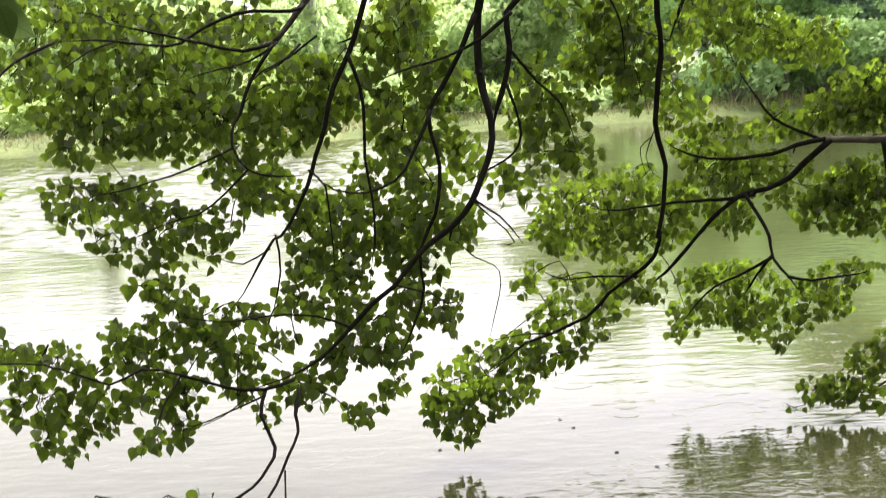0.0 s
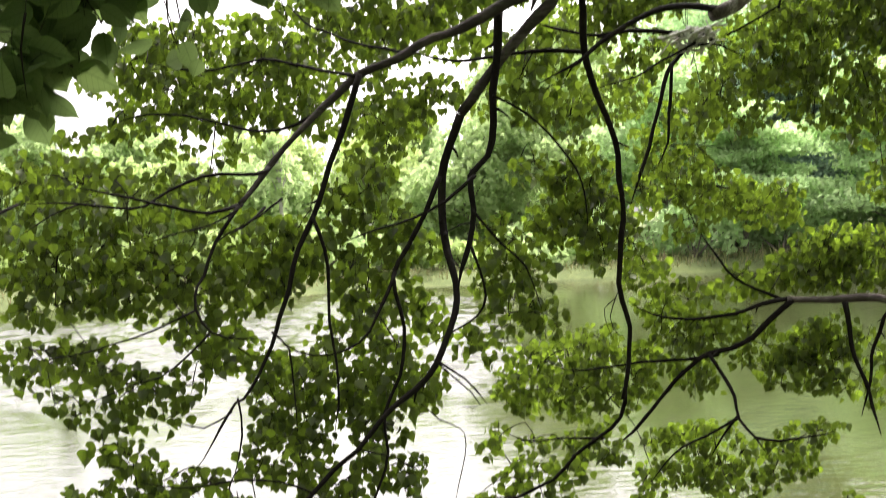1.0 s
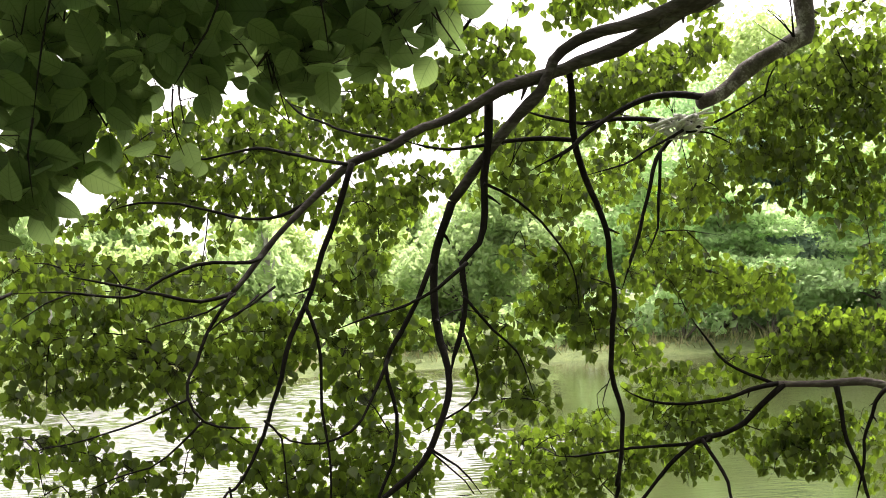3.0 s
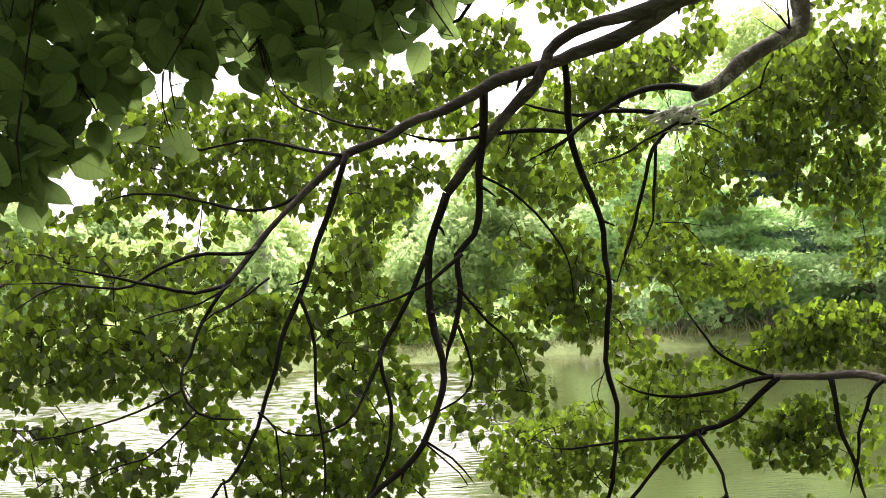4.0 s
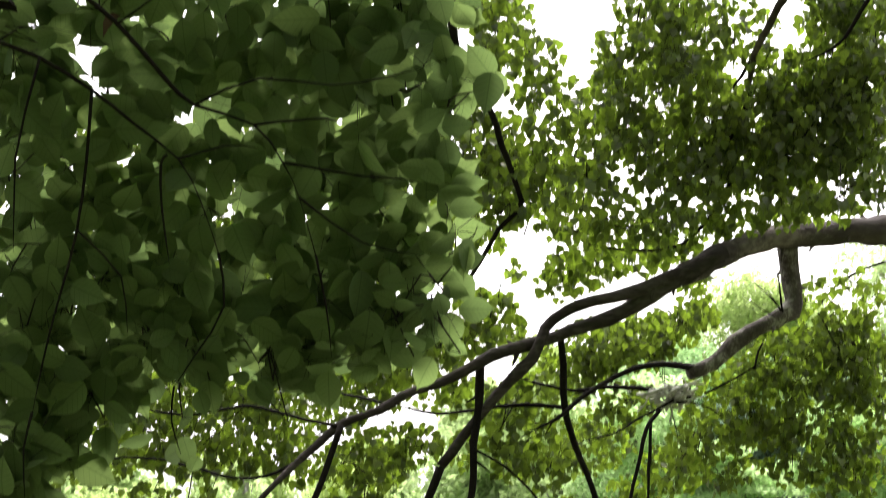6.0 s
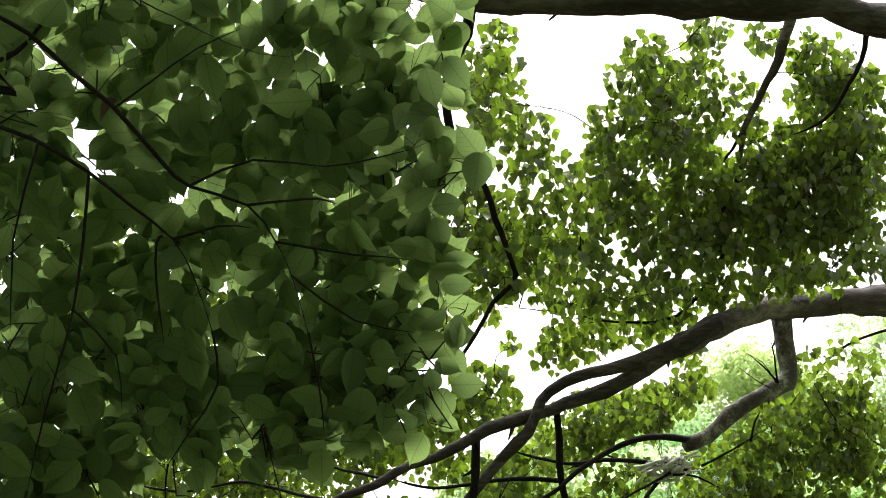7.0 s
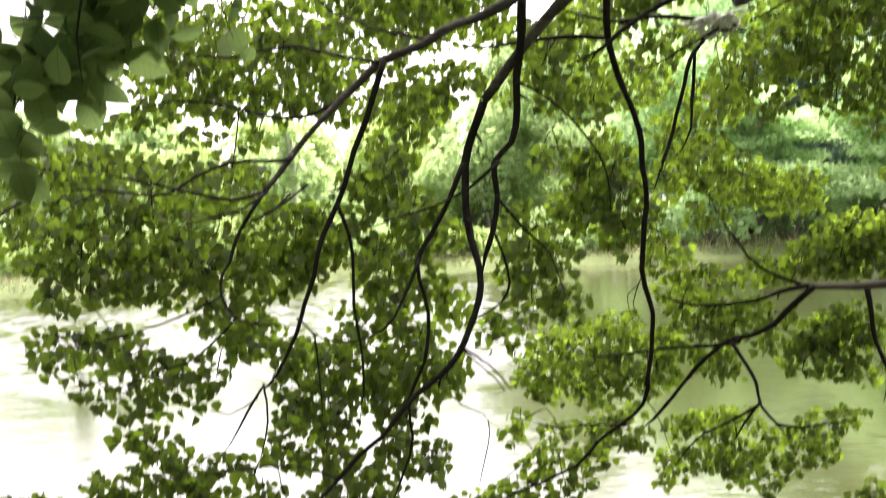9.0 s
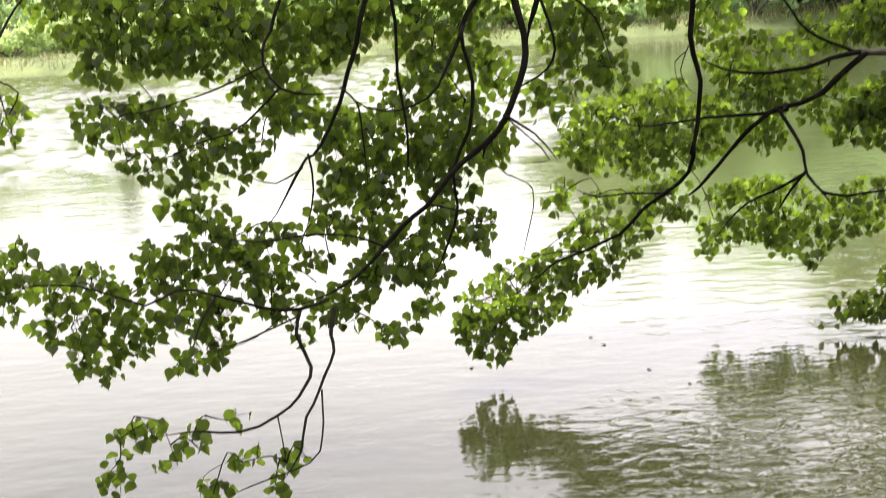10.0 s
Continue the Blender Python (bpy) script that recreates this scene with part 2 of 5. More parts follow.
def leaf_shape(outline, fold, droop):
    """One blade from its half outline (half width, place along): a folded midrib with two halves, base at 0, tip down -z, facing -y."""
    verts, faces = [], []
    for w, s in outline:
        bend = droop * s * s
        verts += [(0, bend, -s), (-w, bend - fold * w, -s), (w, bend - fold * w, -s)]
    for i in range(len(outline) - 1):
        a, b = 3 * i, 3 * i + 3
        for k in (1, 2):
            quad = (a, a + k, b + k, b) if k == 1 else (a, b, b + k, a + k)
            faces.append(quad)
    clean = []
    for f in faces:
        g = [v for j, v in enumerate(f) if not any(np.allclose(verts[v], verts[u]) for u in f[:j])]
        if len(g) > 2:
            clean.append(tuple(g))
    return np.array(verts, float), clean


# heart-shaped blade with a drawn-out tip, and an oval one
HEART = [leaf_shape([(0.0, 0.0), (0.27, 0.03), (0.43, 0.24), (0.43, 0.40), (0.31, 0.62), (0.13, 0.82), (0.045, 0.94), (0.0, 1.08)], f, d) for f, d in ((0.25, 0.18), (0.45, 0.05), (0.1, 0.3), (0.6, 0.22))]
OVAL = [leaf_shape([(0.0, 0.0), (0.15, 0.04), (0.29, 0.18), (0.36, 0.40), (0.33, 0.58), (0.22, 0.77), (0.11, 0.89), (0.035, 0.98), (0.0, 1.1)], f, d) for f, d in ((0.15, 0.12), (0.3, 0.05), (0.05, 0.25), (0.22, -0.12))]


def leaf_turn(rng, tip, face):
    """Rotation that points a blade's tip along tip and its face roughly along face."""
    z = -tip / np.linalg.norm(tip)
    y = -(face - z * face.dot(z))
    y /= np.linalg.norm(y) + 1e-9
    x = np.cross(y, z)
    return np.stack([x, y, z], 1)


def joined_leaves(name, leaves, shapes, mat, parent, label):
    """Many leaves as one mesh. leaves: (shape, place, turn, size)."""
    verts, faces, uvs, n = [], [], [], 0
    for shape, place, turn, size in leaves:
        v, f = shapes[shape]
        verts.append((v * size) @ turn.T + place)
        uvs.append(v[:, [0, 2]] * (1, -1))
        faces += [tuple(i + n for i in q) for q in f]
        n += len(v)
    ob = part(name, np.vstack(verts), faces, mat, parent, label, True, np.vstack(uvs))
    ob["kind"] = "stuff"
    return ob


def single_leaves(leaves, shapes, mat, parent):
    """Leaves as objects of their own that share their blades."""
    blades = [mesh_of("leaf", v, f, mat, True, v[:, [0, 2]] * (1, -1)) for v, f in shapes]
    for shape, place, turn, size in leaves:
        ob = new("leaf", blades[shape])
        ob.parent = parent
        ob.matrix_parent_inverse = parent.matrix_world.inverted()
        m = Matrix([[*(turn[i] * size), place[i]] for i in range(3)] + [[0, 0, 0, 1]])
        ob.matrix_basis = m


def limb(store, name, r0, r1, points):
    store[name] = (r0, r1, points)


def sprays(store, cover, rows):
    store.append((cover, rows))


def knobs(verts, faces, line, radii, rng):
    """Broken side shoots and bud scars that stand out from a limb."""
    for _ in range(max(3, len(line) // 7)):
        i = int(rng.integers(2, len(line) - 2))
        along = line[i + 1] - line[i]
        out = np.cross(along, rng.normal(size=3))
        out = out / (np.linalg.norm(out) + 1e-9) + 0.7 * along / (np.linalg.norm(along) + 1e-9)
        r, far = radii[i], radii[i] * rng.uniform(1.25, 1.7) + (rng.uniform(0.01, 0.05) if rng.random() < 0.45 else 0)
        tip = line[i] + out * far
        shoot = smooth_line([line[i], 0.5 * (line[i] + tip) + rng.normal(0, 0.003, 3), tip], 0.012)
        tube(verts, faces, shoot, np.linspace(min(0.6 * r, 0.016), min(0.16 * r, 0.003), len(shoot)), 6, 0.2)


def build_limbs(store, parent, mats, thick_mat, thick_from, seed):
    """The limbs of a tree, each a mesh of its own; gives back samples of all of them."""
    rng = np.random.default_rng(seed)
    places = []
    for name, (r0, r1, points) in store.items():
        line = smooth_line(points, 0.05)
        t = np.linspace(0, 1, len(line))
        wob = np.stack([[noise.noise(Vector(p * 7.0) + Vector((k * 9.1, 0, 0))) for p in line] for k in range(3)], 1)
        line = line + wob * min(0.02, 0.9 * r0 + 0.005) * np.sin(math.pi * t)[:, None]
        radii = (r0 + (r1 - r0) * t ** 0.8) * (1 + 0.17 * np.array([noise.noise(Vector(p * 8.0)) for p in line]))
        if r0 < 0.02:
            radii = radii * np.clip((1 - t) / 0.15, 0.3, 1)
        if r0 > 0.05:
            for at, more in ((0.45, 0.16), (0.62, 0.3), (0.8, 0.1)) if name == "a" else ((0.43, 0.22), (0.56, 0.2), (0.74, 0.24), (0.9, 0.2)):
                radii = radii * (1 + more * np.exp(-((t - at) / (0.02 if name == "a" else 0.035)) ** 2))
        verts, faces = [], []
        tube(verts, faces, line, radii, 12 if r0 > 0.02 else 7, 0.22 if r0 > 0.02 else 0.12, rng)
        if r0 > 0.012:
            knobs(verts, faces, line, radii, rng)
        # bark tone follows the light: greyer on sky-lit limbs, near-black on shaded ones
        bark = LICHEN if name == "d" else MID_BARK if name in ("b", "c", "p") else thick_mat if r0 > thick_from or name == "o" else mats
        part("limb" if r0 > 0.012 else "twig", verts, faces, bark, parent, "thick grey-brown limb" if r0 > thick_from else "")
        places.append(line)
    return np.vstack(places)


def stalks(verts, faces, pairs, r):
    """Thin three-sided leaf stalks from each first place to each second."""
    a, b = np.array([p for p, _ in pairs]), np.array([q for _, q in pairs])
    w = b - a
    s = np.cross(w, (0.31, 0.55, 0.2))
    s /= np.linalg.norm(s, axis=1)[:, None] + 1e-9
    u = np.cross(w, s)
    u /= np.linalg.norm(u, axis=1)[:, None] + 1e-9
    n = len(verts)
    ring = [r * (math.cos(k) * s + math.sin(k) * u) for k in (0, 2.094, 4.189)]
    verts.extend(np.stack([a + q for q in ring] + [b + 0.7 * q for q in ring], 1).reshape(-1, 3))
    for i in range(n, n + 6 * len(a), 6):
        faces += [(i, i + 1, i + 4, i + 3), (i + 1, i + 2, i + 5, i + 4), (i + 2, i, i + 3, i + 5)]


def fill_sprays(store, places, rng, leaf_len, cover, blade_area, hang, face_way, petiole, keep_above=-9, deep=1.0, fine=1.0, flat=0.0):
    """Twigs and leaves that fill each spray (place, half width, half height), hung on the nearest limb."""
    leaves, verts, faces, pairs = [], [], [], []
    for thick, rows in store:
        for x, y, z, rx, rz in rows:
            c = np.array((x, y, z))
            n = max(3, int(thick * cover * math.pi * rx * rz / blade_area))
            root = places[np.argmin(((places - c) ** 2).sum(1))]
            stem = smooth_line([root, 0.55 * root + 0.45 * c + rng.normal(0, 0.02, 3) + (0, 0, 0.03), c + rng.normal(0, 0.02, 3)], 0.05)
            tube(verts, faces, stem, fine * np.linspace(0.0030, 0.0018, len(stem)), 4)
            places = np.vstack([places, stem[len(stem) // 3:]])
            spots = [stem[len(stem) // 2:]]
            ry = deep * (0.4 * min(rx, 0.35) + 0.05)
            for _ in range(max(2, n // 9)):
                d = rng.normal(size=3)
                d *= rng.uniform(0.35, 0.95) / np.linalg.norm(d)
                tip = c + d * (rx, ry, rz)
                pool = np.vstack(spots)
                if rng.random() < 0.6:
                    start = pool[np.argmin(((pool - tip) ** 2).sum(1))]
                else:
                    start = stem[rng.integers(len(stem) // 2, len(stem))]
                mid = 0.5 * (start + tip) + rng.normal(0, 0.012, 3) + (0, 0, 0.012)
                line = smooth_line([start, mid, tip], 0.035)
                tube(verts, faces, line, fine * np.linspace(0.0016, 0.0007, len(line)), 3)
                spots.append(line)
            pool = np.vstack(spots)
            for _ in range(n):
                d = rng.normal(size=3)
                d *= 1.08 * rng.random() ** 0.27 / np.linalg.norm(d)
                want = c + d * (rx, ry, rz) + (0, 0, 0.3 * leaf_len * hang)
                q = pool[np.argmin(((pool - want) ** 2).sum(1))]
                gap = want - q
                far = np.linalg.norm(gap)
                base = q + gap / (far + 1e-9) * min(far, petiole * rng.uniform(0.8, 2.6))
                size = leaf_len * min(1.35, max(0.55, rng.normal(1.0, 0.18)))
                if base[2] - size < keep_above:
                    continue
                tip = np.array((*rng.normal(0, 0.38, 2), -1.0)) * hang + rng.normal(0, 1.0, 3) * (1 - hang)
                face = face_way + rng.normal(0, 0.55 - 0.25 * flat, 3)
                tip = tip - flat * face * tip.dot(face) / face.dot(face)
                pairs.append((q, base))
                leaves.append((int(rng.integers(4)), base, leaf_turn(rng, tip, face), size))
    stalks(verts, faces, pairs, 0.0008 * fine)
    return leaves, verts, faces


# ---- setting: ground and water ----
def shore_gap(x, y):
    """Metres from the water's edge, positive on land."""
    near = (0.9 + 0.15 * math.sin(x * 1.3)) - y if x < 2.6 else max(0.9 - y, min((x - 3.3 - 0.06 * y) * 1.2, 9.5 - y))
    far = y - (36 + 1.2 * math.sin(x * 0.11) + 0.5 * math.sin(x * 0.43 + 1))
    edge = abs(x) - 75
    return max(near, far, edge)


def ground_height(x, y):
    g = shore_gap(x, y)
    if g < 0:
        return max(-1.2, 0.5 * g)
    lift = 0.35 * (1 - math.exp(-g / 0.6)) + (0.028 * min(g, 60) if y > 20 else 0)
    return lift + 0.05 * noise.noise(Vector((x * 0.4, y * 0.4, 0)))


def build_ground():
    xs = sorted(set(np.round(np.concatenate([np.arange(-9, 9.01, 0.45), np.arange(-110, 111, 4.0), [-2500, -900, -400, -200, 200, 400, 900, 2500]]), 2)))
    ys = sorted(set(np.round(np.concatenate([np.arange(-7, 11.01, 0.45), np.arange(11, 33, 3.0), np.arange(33, 46, 0.7), np.arange(46, 110, 4.0), [-2500, -800, -200, -60, -25, -12, 160, 300, 600, 1200, 2500]]), 2)))
    verts = [(x, y, ground_height(x, y)) for y in ys for x in xs]
    w = len(xs)
    faces = [(j * w + i, j * w + i + 1, (j + 1) * w + i + 1, (j + 1) * w + i) for j in range(len(ys) - 1) for i in range(w - 1)]
    tagged(part("ground", verts, faces, EARTH), "grassy earth banks round a pond", "ground", kind="structure")


build_ground()


def soft_edge(v, low, high):
    t = np.clip((v - low) / (high - low), 0, 1)
    return t * t * (3 - 2 * t)


def build_water():
    """One sheet, flat but for a gust's short waves on the open far side, whose crests lie across the view."""
    rng = np.random.default_rng(31)
    xs = np.concatenate([[-80, -60, -45, -32], np.arange(-24, 5.01, 0.14), [7, 10, 14, 20, 30, 45, 60, 80]])
    ys = np.concatenate([[-1, 1, 3, 5, 7, 9], np.arange(10.5, 37.01, 0.034), [38.5, 41, 43]])
    x, y = np.meshgrid(xs, ys)
    wander = 1.2 * np.sin(0.55 * x + 0.4) + 0.8 * np.sin(0.31 * x - 0.7 * y)
    gust = soft_edge(y + wander, 10.5, 15.5) * soft_edge(0.09 * y - x + 0.5 * wander, -1.6, 1.6) * soft_edge(x, -24.5, -22.0) * soft_edge(-y, -37.0, -35.5)
    z = np.zeros_like(x)
    for _ in range(14):
        length, a = rng.uniform(0.11, 0.24), rng.normal(0, 0.35)
        way = 2 * math.pi / length
        z += GUST_SLOPE / 14 ** 0.5 / way * 1.41 * np.sin(way * (x * math.sin(a) + y * math.cos(a)) + rng.uniform(0, 6.28))
    patch = 0.8 + 0.2 * np.sin(0.9 * y + 0.5 * np.sin(0.6 * x)) * np.sin(0.35 * x + 1.0)
    z *= gust * patch
    w = len(xs)
    i, j = np.meshgrid(np.arange(w - 1), np.arange(len(ys) - 1))
    q = (j * w + i).ravel()
    faces = np.stack([q, q + 1, q + 1 + w, q + w], 1).tolist()
    tagged(part("water", np.stack([x.ravel(), y.ravel(), z.ravel()], 1).tolist(), faces, WATER), "pale green pond water rippled by light rain", "water", kind="structure")


GUST_SLOPE = 0.22
build_water()


# ---- far bank: trees, bushes, reeds ----
def crown_mesh(rng, blobs, count, size, flat):
    """Small leaf tufts spread over lumpy masses (place, radius xyz); denser at their skin, with gaps."""
    cs, rs = np.array([b[0] for b in blobs]), np.array([b[1] for b in blobs])
    weights = rs[:, 0] * rs[:, 2]
    k = rng.choice(len(blobs), count, p=weights / weights.sum())
    c, r = cs[k], rs[k]
    unit = lambda v: v / (np.linalg.norm(v, axis=1)[:, None] + 1e-9)
    d = unit(rng.normal(size=(count, 3)))
    p = c + d * r * rng.uniform(0.5, 1.08, (count, 1))
    p += 0.2 * r * np.sin(p[:, [1, 2, 0]] * 3.1 + p[:, [2, 0, 1]] * 2.3)
    s = size * rng.uniform(0.6, 1.5, (count, 1))
    u = unit(rng.normal(size=(count, 3)) * (1, 1, flat))
    v = unit(np.cross(u, rng.normal(size=(count, 3)) * (flat, flat, 1) + d * 0.6))
    w = np.cross(u, v)
    verts = np.stack([p - u * s, p - v * s * 0.55, p + u * s + w * s * 0.3, p + v * s * 0.55], 1).reshape(-1, 3)
    return verts, [(b, b + 1, b + 2, b + 3) for b in range(0, 4 * count, 4)]


def far_tree(place, height, width, leaf, bark, seed, label, tiers=False, count=5200, bare=0.22, size=0.16):
    rng = np.random.default_rng(seed)
    x, y = place
    z = ground_height(x, y) - 0.1
    top = holder("tree", (x, y, z), label, "tree", "trees on the far bank")
    verts, faces = [], []
    lean = rng.normal(0, 0.03, 2) * height
    trunk = smooth_line([(x, y, z), (x + 0.3 * lean[0], y, z + 0.35 * height), (x + lean[0], y + lean[1], z + 0.85 * height)], 0.3)
    tube(verts, faces, trunk, np.linspace(0.022, 0.006, len(trunk)) * height, 9, 0.2)
    part("trunk", verts, faces, bark, top)
    blobs = []
    for k in range(14 if not tiers else 26):
        f = rng.uniform(bare, 1.0)
        a = rng.uniform(0, 2 * math.pi)
        spread = width * 0.5 * (math.sin(math.pi * min(1, 0.25 + 0.72 * f)) ** 0.7)
        rr = spread * rng.uniform(0.35, 1.0)
        c = (x + lean[0] * f + rr * math.cos(a), y + rr * math.sin(a), z + height * f * 0.96)
        s = width * rng.uniform(0.13, 0.24)
        blobs.append((c, (s * (1.5 if tiers else 1), s * (1.5 if tiers else 1), s * (0.3 if tiers else 0.72))))
        start = trunk[int((len(trunk) - 1) * max(0.15, f * 0.8))]
        v2, f2 = [], []
        bough = smooth_line([start, 0.5 * (start + np.array(c)) + (0, 0, 0.03 * height), c], 0.4)
        tube(v2, f2, bough, np.linspace(0.007, 0.002, len(bough)) * height, 5)
        part("bough", v2, f2, bark, top)
    blobs.append(((x + lean[0], y, z + 0.6 * height), (0.26 * width, 0.26 * width, 0.3 * height)))
    verts, faces = crown_mesh(rng, blobs, count, size, 0.65 if tiers else 1.0)
    crown = part("crown", verts, faces, leaf, top, smooth=False)
    crown["kind"] = "stuff"
    return top


def bush(place, height, width, leaf, seed, label, count=1500, size=0.12):
    rng = np.random.default_rng(seed)
    x, y = place
    z = ground_height(x, y)
    top = holder("bush", (x, y, z), label, "bush", "bushes on the far bank")
    blobs = [((x + rng.uniform(-0.42, 0.42) * width, y + rng.uniform(-0.3, 0.3) * width, z + height * rng.uniform(0.15, 0.72)), (width * 0.2, width * 0.2, height * 0.26)) for _ in range(9)]
    verts, faces = [], []
    for c, _ in blobs:
        line = smooth_line([(x, y, z - 0.05), (0.5 * (x + c[0]), 0.5 * (y + c[1]), z + 0.55 * (c[2] - z)), c], 0.3)
        tube(verts, faces, line, np.linspace(0.03, 0.01, len(line)), 5)
    part("stem_clump", verts, faces, FAR_BARK, top)
    verts, faces = crown_mesh(rng, blobs, count, size, 1.0)
    part("foliage", verts, faces, leaf, top, smooth=False)["kind"] = "stuff"
    return top


def far_bank():
    rng = np.random.default_rng(5)
    # tall trees, right half; two dark-leaved ones stand in for shade under the tiers
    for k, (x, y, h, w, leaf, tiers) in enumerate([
            (9.5, 47, 8.0, 7.0, HAZE_MINT, False), (11.2, 43.5, 5.0, 3.8, HAZE_MINT, True), (15.8, 42.6, 6.2, 5.0, HAZE_MINT, True), (19.4, 42.8, 7.5, 6.5, HAZE_MINT, True),
            (13.6, 48, 6.5, 6.5, FAR_SHADE, False), (17.6, 48, 7.0, 7.0, FAR_SHADE, False), (12.6, 50, 9.5, 7.0, HAZE_GREEN, False),
            (11.8, 52, 10.5, 7.0, HAZE_YELLOW, False), (16.5, 53, 11.4, 7.5, HAZE_YELLOW, False), (22.5, 51, 14.0, 9.0, HAZE_PALE, False),
            (25.0, 46, 11.0, 8.0, HAZE_PALE, False), (29.5, 50, 12.0, 9.0, HAZE_PALE, False), (6.0, 50, 7.6, 6.0, HAZE_PALE, False)]):
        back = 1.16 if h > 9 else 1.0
        far_tree((x * 0.92 * back, (y - 4) * back), h * 0.95 * back, w * back, leaf, FAR_BARK, 20 + k, "leafy green tree in tiers on the far bank" if tiers else "tall rounded tree with haze in its leaf colour", tiers, count=22000, size=0.08 if tiers else 0.10)
    # a second row behind, mist put into the leaf colour
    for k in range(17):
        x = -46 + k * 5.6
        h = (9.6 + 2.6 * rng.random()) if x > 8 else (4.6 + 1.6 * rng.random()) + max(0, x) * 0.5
        far_tree((x + rng.uniform(-1, 1), 63 + rng.uniform(-3, 5)), h, 7.5, (HAZE_PALE, HAZE_YELLOW, HAZE_PALE)[k % 3], FAR_BARK, 120 + k, "tree behind the bank, leaf colour paled for mist", False, count=9000, bare=0.05, size=0.17)
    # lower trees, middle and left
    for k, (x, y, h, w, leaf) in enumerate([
            (2.6, 49, 5.0, 5.5, HAZE_PALE), (-1.2, 52, 4.8, 5.5, HAZE_YELLOW), (-5.0, 48, 3.6, 5.5, HAZE_PALE), (-9.0, 51, 3.8, 6.0, HAZE_YELLOW),
            (-13.5, 47, 3.4, 5.5, HAZE_PALE), (-17.5, 50, 4.2, 6.0, HAZE_YELLOW), (-22.0, 48, 3.6, 6.0, HAZE_PALE), (-27.0, 50, 4.6, 6.5, HAZE_GREEN), (-33, 52, 6, 8, HAZE_PALE)]):
        far_tree((x * 0.92, y - 4), h * 0.95, w, leaf, FAR_BARK, 40 + k, "low spreading tree with leaves paled for haze", False, count=9000, bare=0.08, size=0.12)
    for k, (x, y, h) in enumerate([(-11.6, 45, 4.9), (-10.7, 46, 4.4), (-4.2, 45.5, 4.6)]):
        far_tree((x * 0.92, y - 4), h, 1.3, HAZE_PALE, PALE_BARK, 60 + k, "slim pale-stemmed sapling standing at the water", False, count=260, bare=0.7)
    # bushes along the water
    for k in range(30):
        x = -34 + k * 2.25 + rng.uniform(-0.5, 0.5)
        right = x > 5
        leaf = (HAZE_GREEN if rng.random() < 0.4 else HAZE_MINT) if right else (HAZE_YELLOW if rng.random() < 0.5 else HAZE_PALE)
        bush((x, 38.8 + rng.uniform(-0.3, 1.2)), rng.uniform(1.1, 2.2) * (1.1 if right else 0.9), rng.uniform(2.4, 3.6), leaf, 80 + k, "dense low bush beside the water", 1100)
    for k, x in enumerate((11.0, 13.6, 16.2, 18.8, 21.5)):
        bush((x, 43.5), 2.6, 4.2, HAZE_GREEN, 300 + k, "green bush in the shade under the trees", 2200, 0.12)
    # reeds and grass at the edge
    verts, faces = [], []
    for _ in range(5000):
        x = rng.uniform(-34, 32)
        y = 36.7 + 1.2 * math.sin(x * 0.11) + 0.5 * math.sin(x * 0.43 + 1) + rng.uniform(-0.3, 1.5)
        z, h, a = ground_height(x, y) - 0.05, rng.uniform(0.12, 0.5) * (0.9 if 6 < x < 16 else 0.7), rng.uniform(0, math.pi)
        d, t = np.array((math.cos(a), math.sin(a), 0)) * 0.02, np.array((*rng.normal(0, 0.12, 2), h))
        b, p = len(verts), np.array((x, y, z))
        verts += [p - d, p + d, p + 0.6 * t + d * 0.7, p + 0.6 * t - d * 0.7, p + t * (1.3, 1.3, 1)]
        faces += [(b, b + 1, b + 2, b + 3), (b + 3, b + 2, b + 4)]
    tagged(part("reeds", verts, faces, REED, smooth=False), "dry and green reeds along the far shore", "reeds", kind="stuff")


far_bank()


def blocker_woods():
    """Unseen trees added behind the viewer, to block sky light from the hanging leaves."""
    for k, (x, y, h, w) in enumerate([(-7.5, -4.5, 9, 7), (-3.5, -6.5, 11, 8), (1.5, -5.5, 10, 7.5), (6.0, -4.0, 10, 7), (10.5, -1.0, 9, 7), (-11.5, -1.0, 8, 7), (-1.0, -11, 13, 9), (6, -11, 12, 9)]):
        t = far_tree((x, y), h, w, HAZE_GREEN, FAR_BARK, 200 + k, "unseen leafy tree added to block sky light", False, count=9000, bare=0.12, size=0.16)
        t["group"] = "trees on the near bank"


blocker_woods()

# ---- the tree that hangs over the water ----
tree_limbs, tree_sprays, near_limbs, near_sprays = {}, [], {}, []
limb(tree_limbs, "a", 0.0885, 0.0481, [(4.050, 5.500, 2.550), (3.400, 5.600, 2.980), (2.742, 5.568, 3.129), (2.320, 5.517, 3.104), (1.956, 5.426, 3.068), (1.685, 5.291, 3.020), (1.444, 5.150, 2.922), (1.234, 4.999, 2.803)])
limb(tree_limbs, "b", 0.0370, 0.0085, [(1.365, 4.951, 2.867), (1.220, 4.945, 2.787), (0.967, 4.966, 2.656), (0.759, 4.958, 2.566), (0.599, 4.928, 2.523), (0.441, 4.895, 2.460), (0.243, 4.863, 2.371), (0.093, 4.817, 2.311), (-0.135, 4.799, 2.206), (-0.293, 4.747, 2.073), (-0.416, 4.689, 1.942), (-0.515, 4.627, 1.814), (-0.564, 4.564, 1.751)])
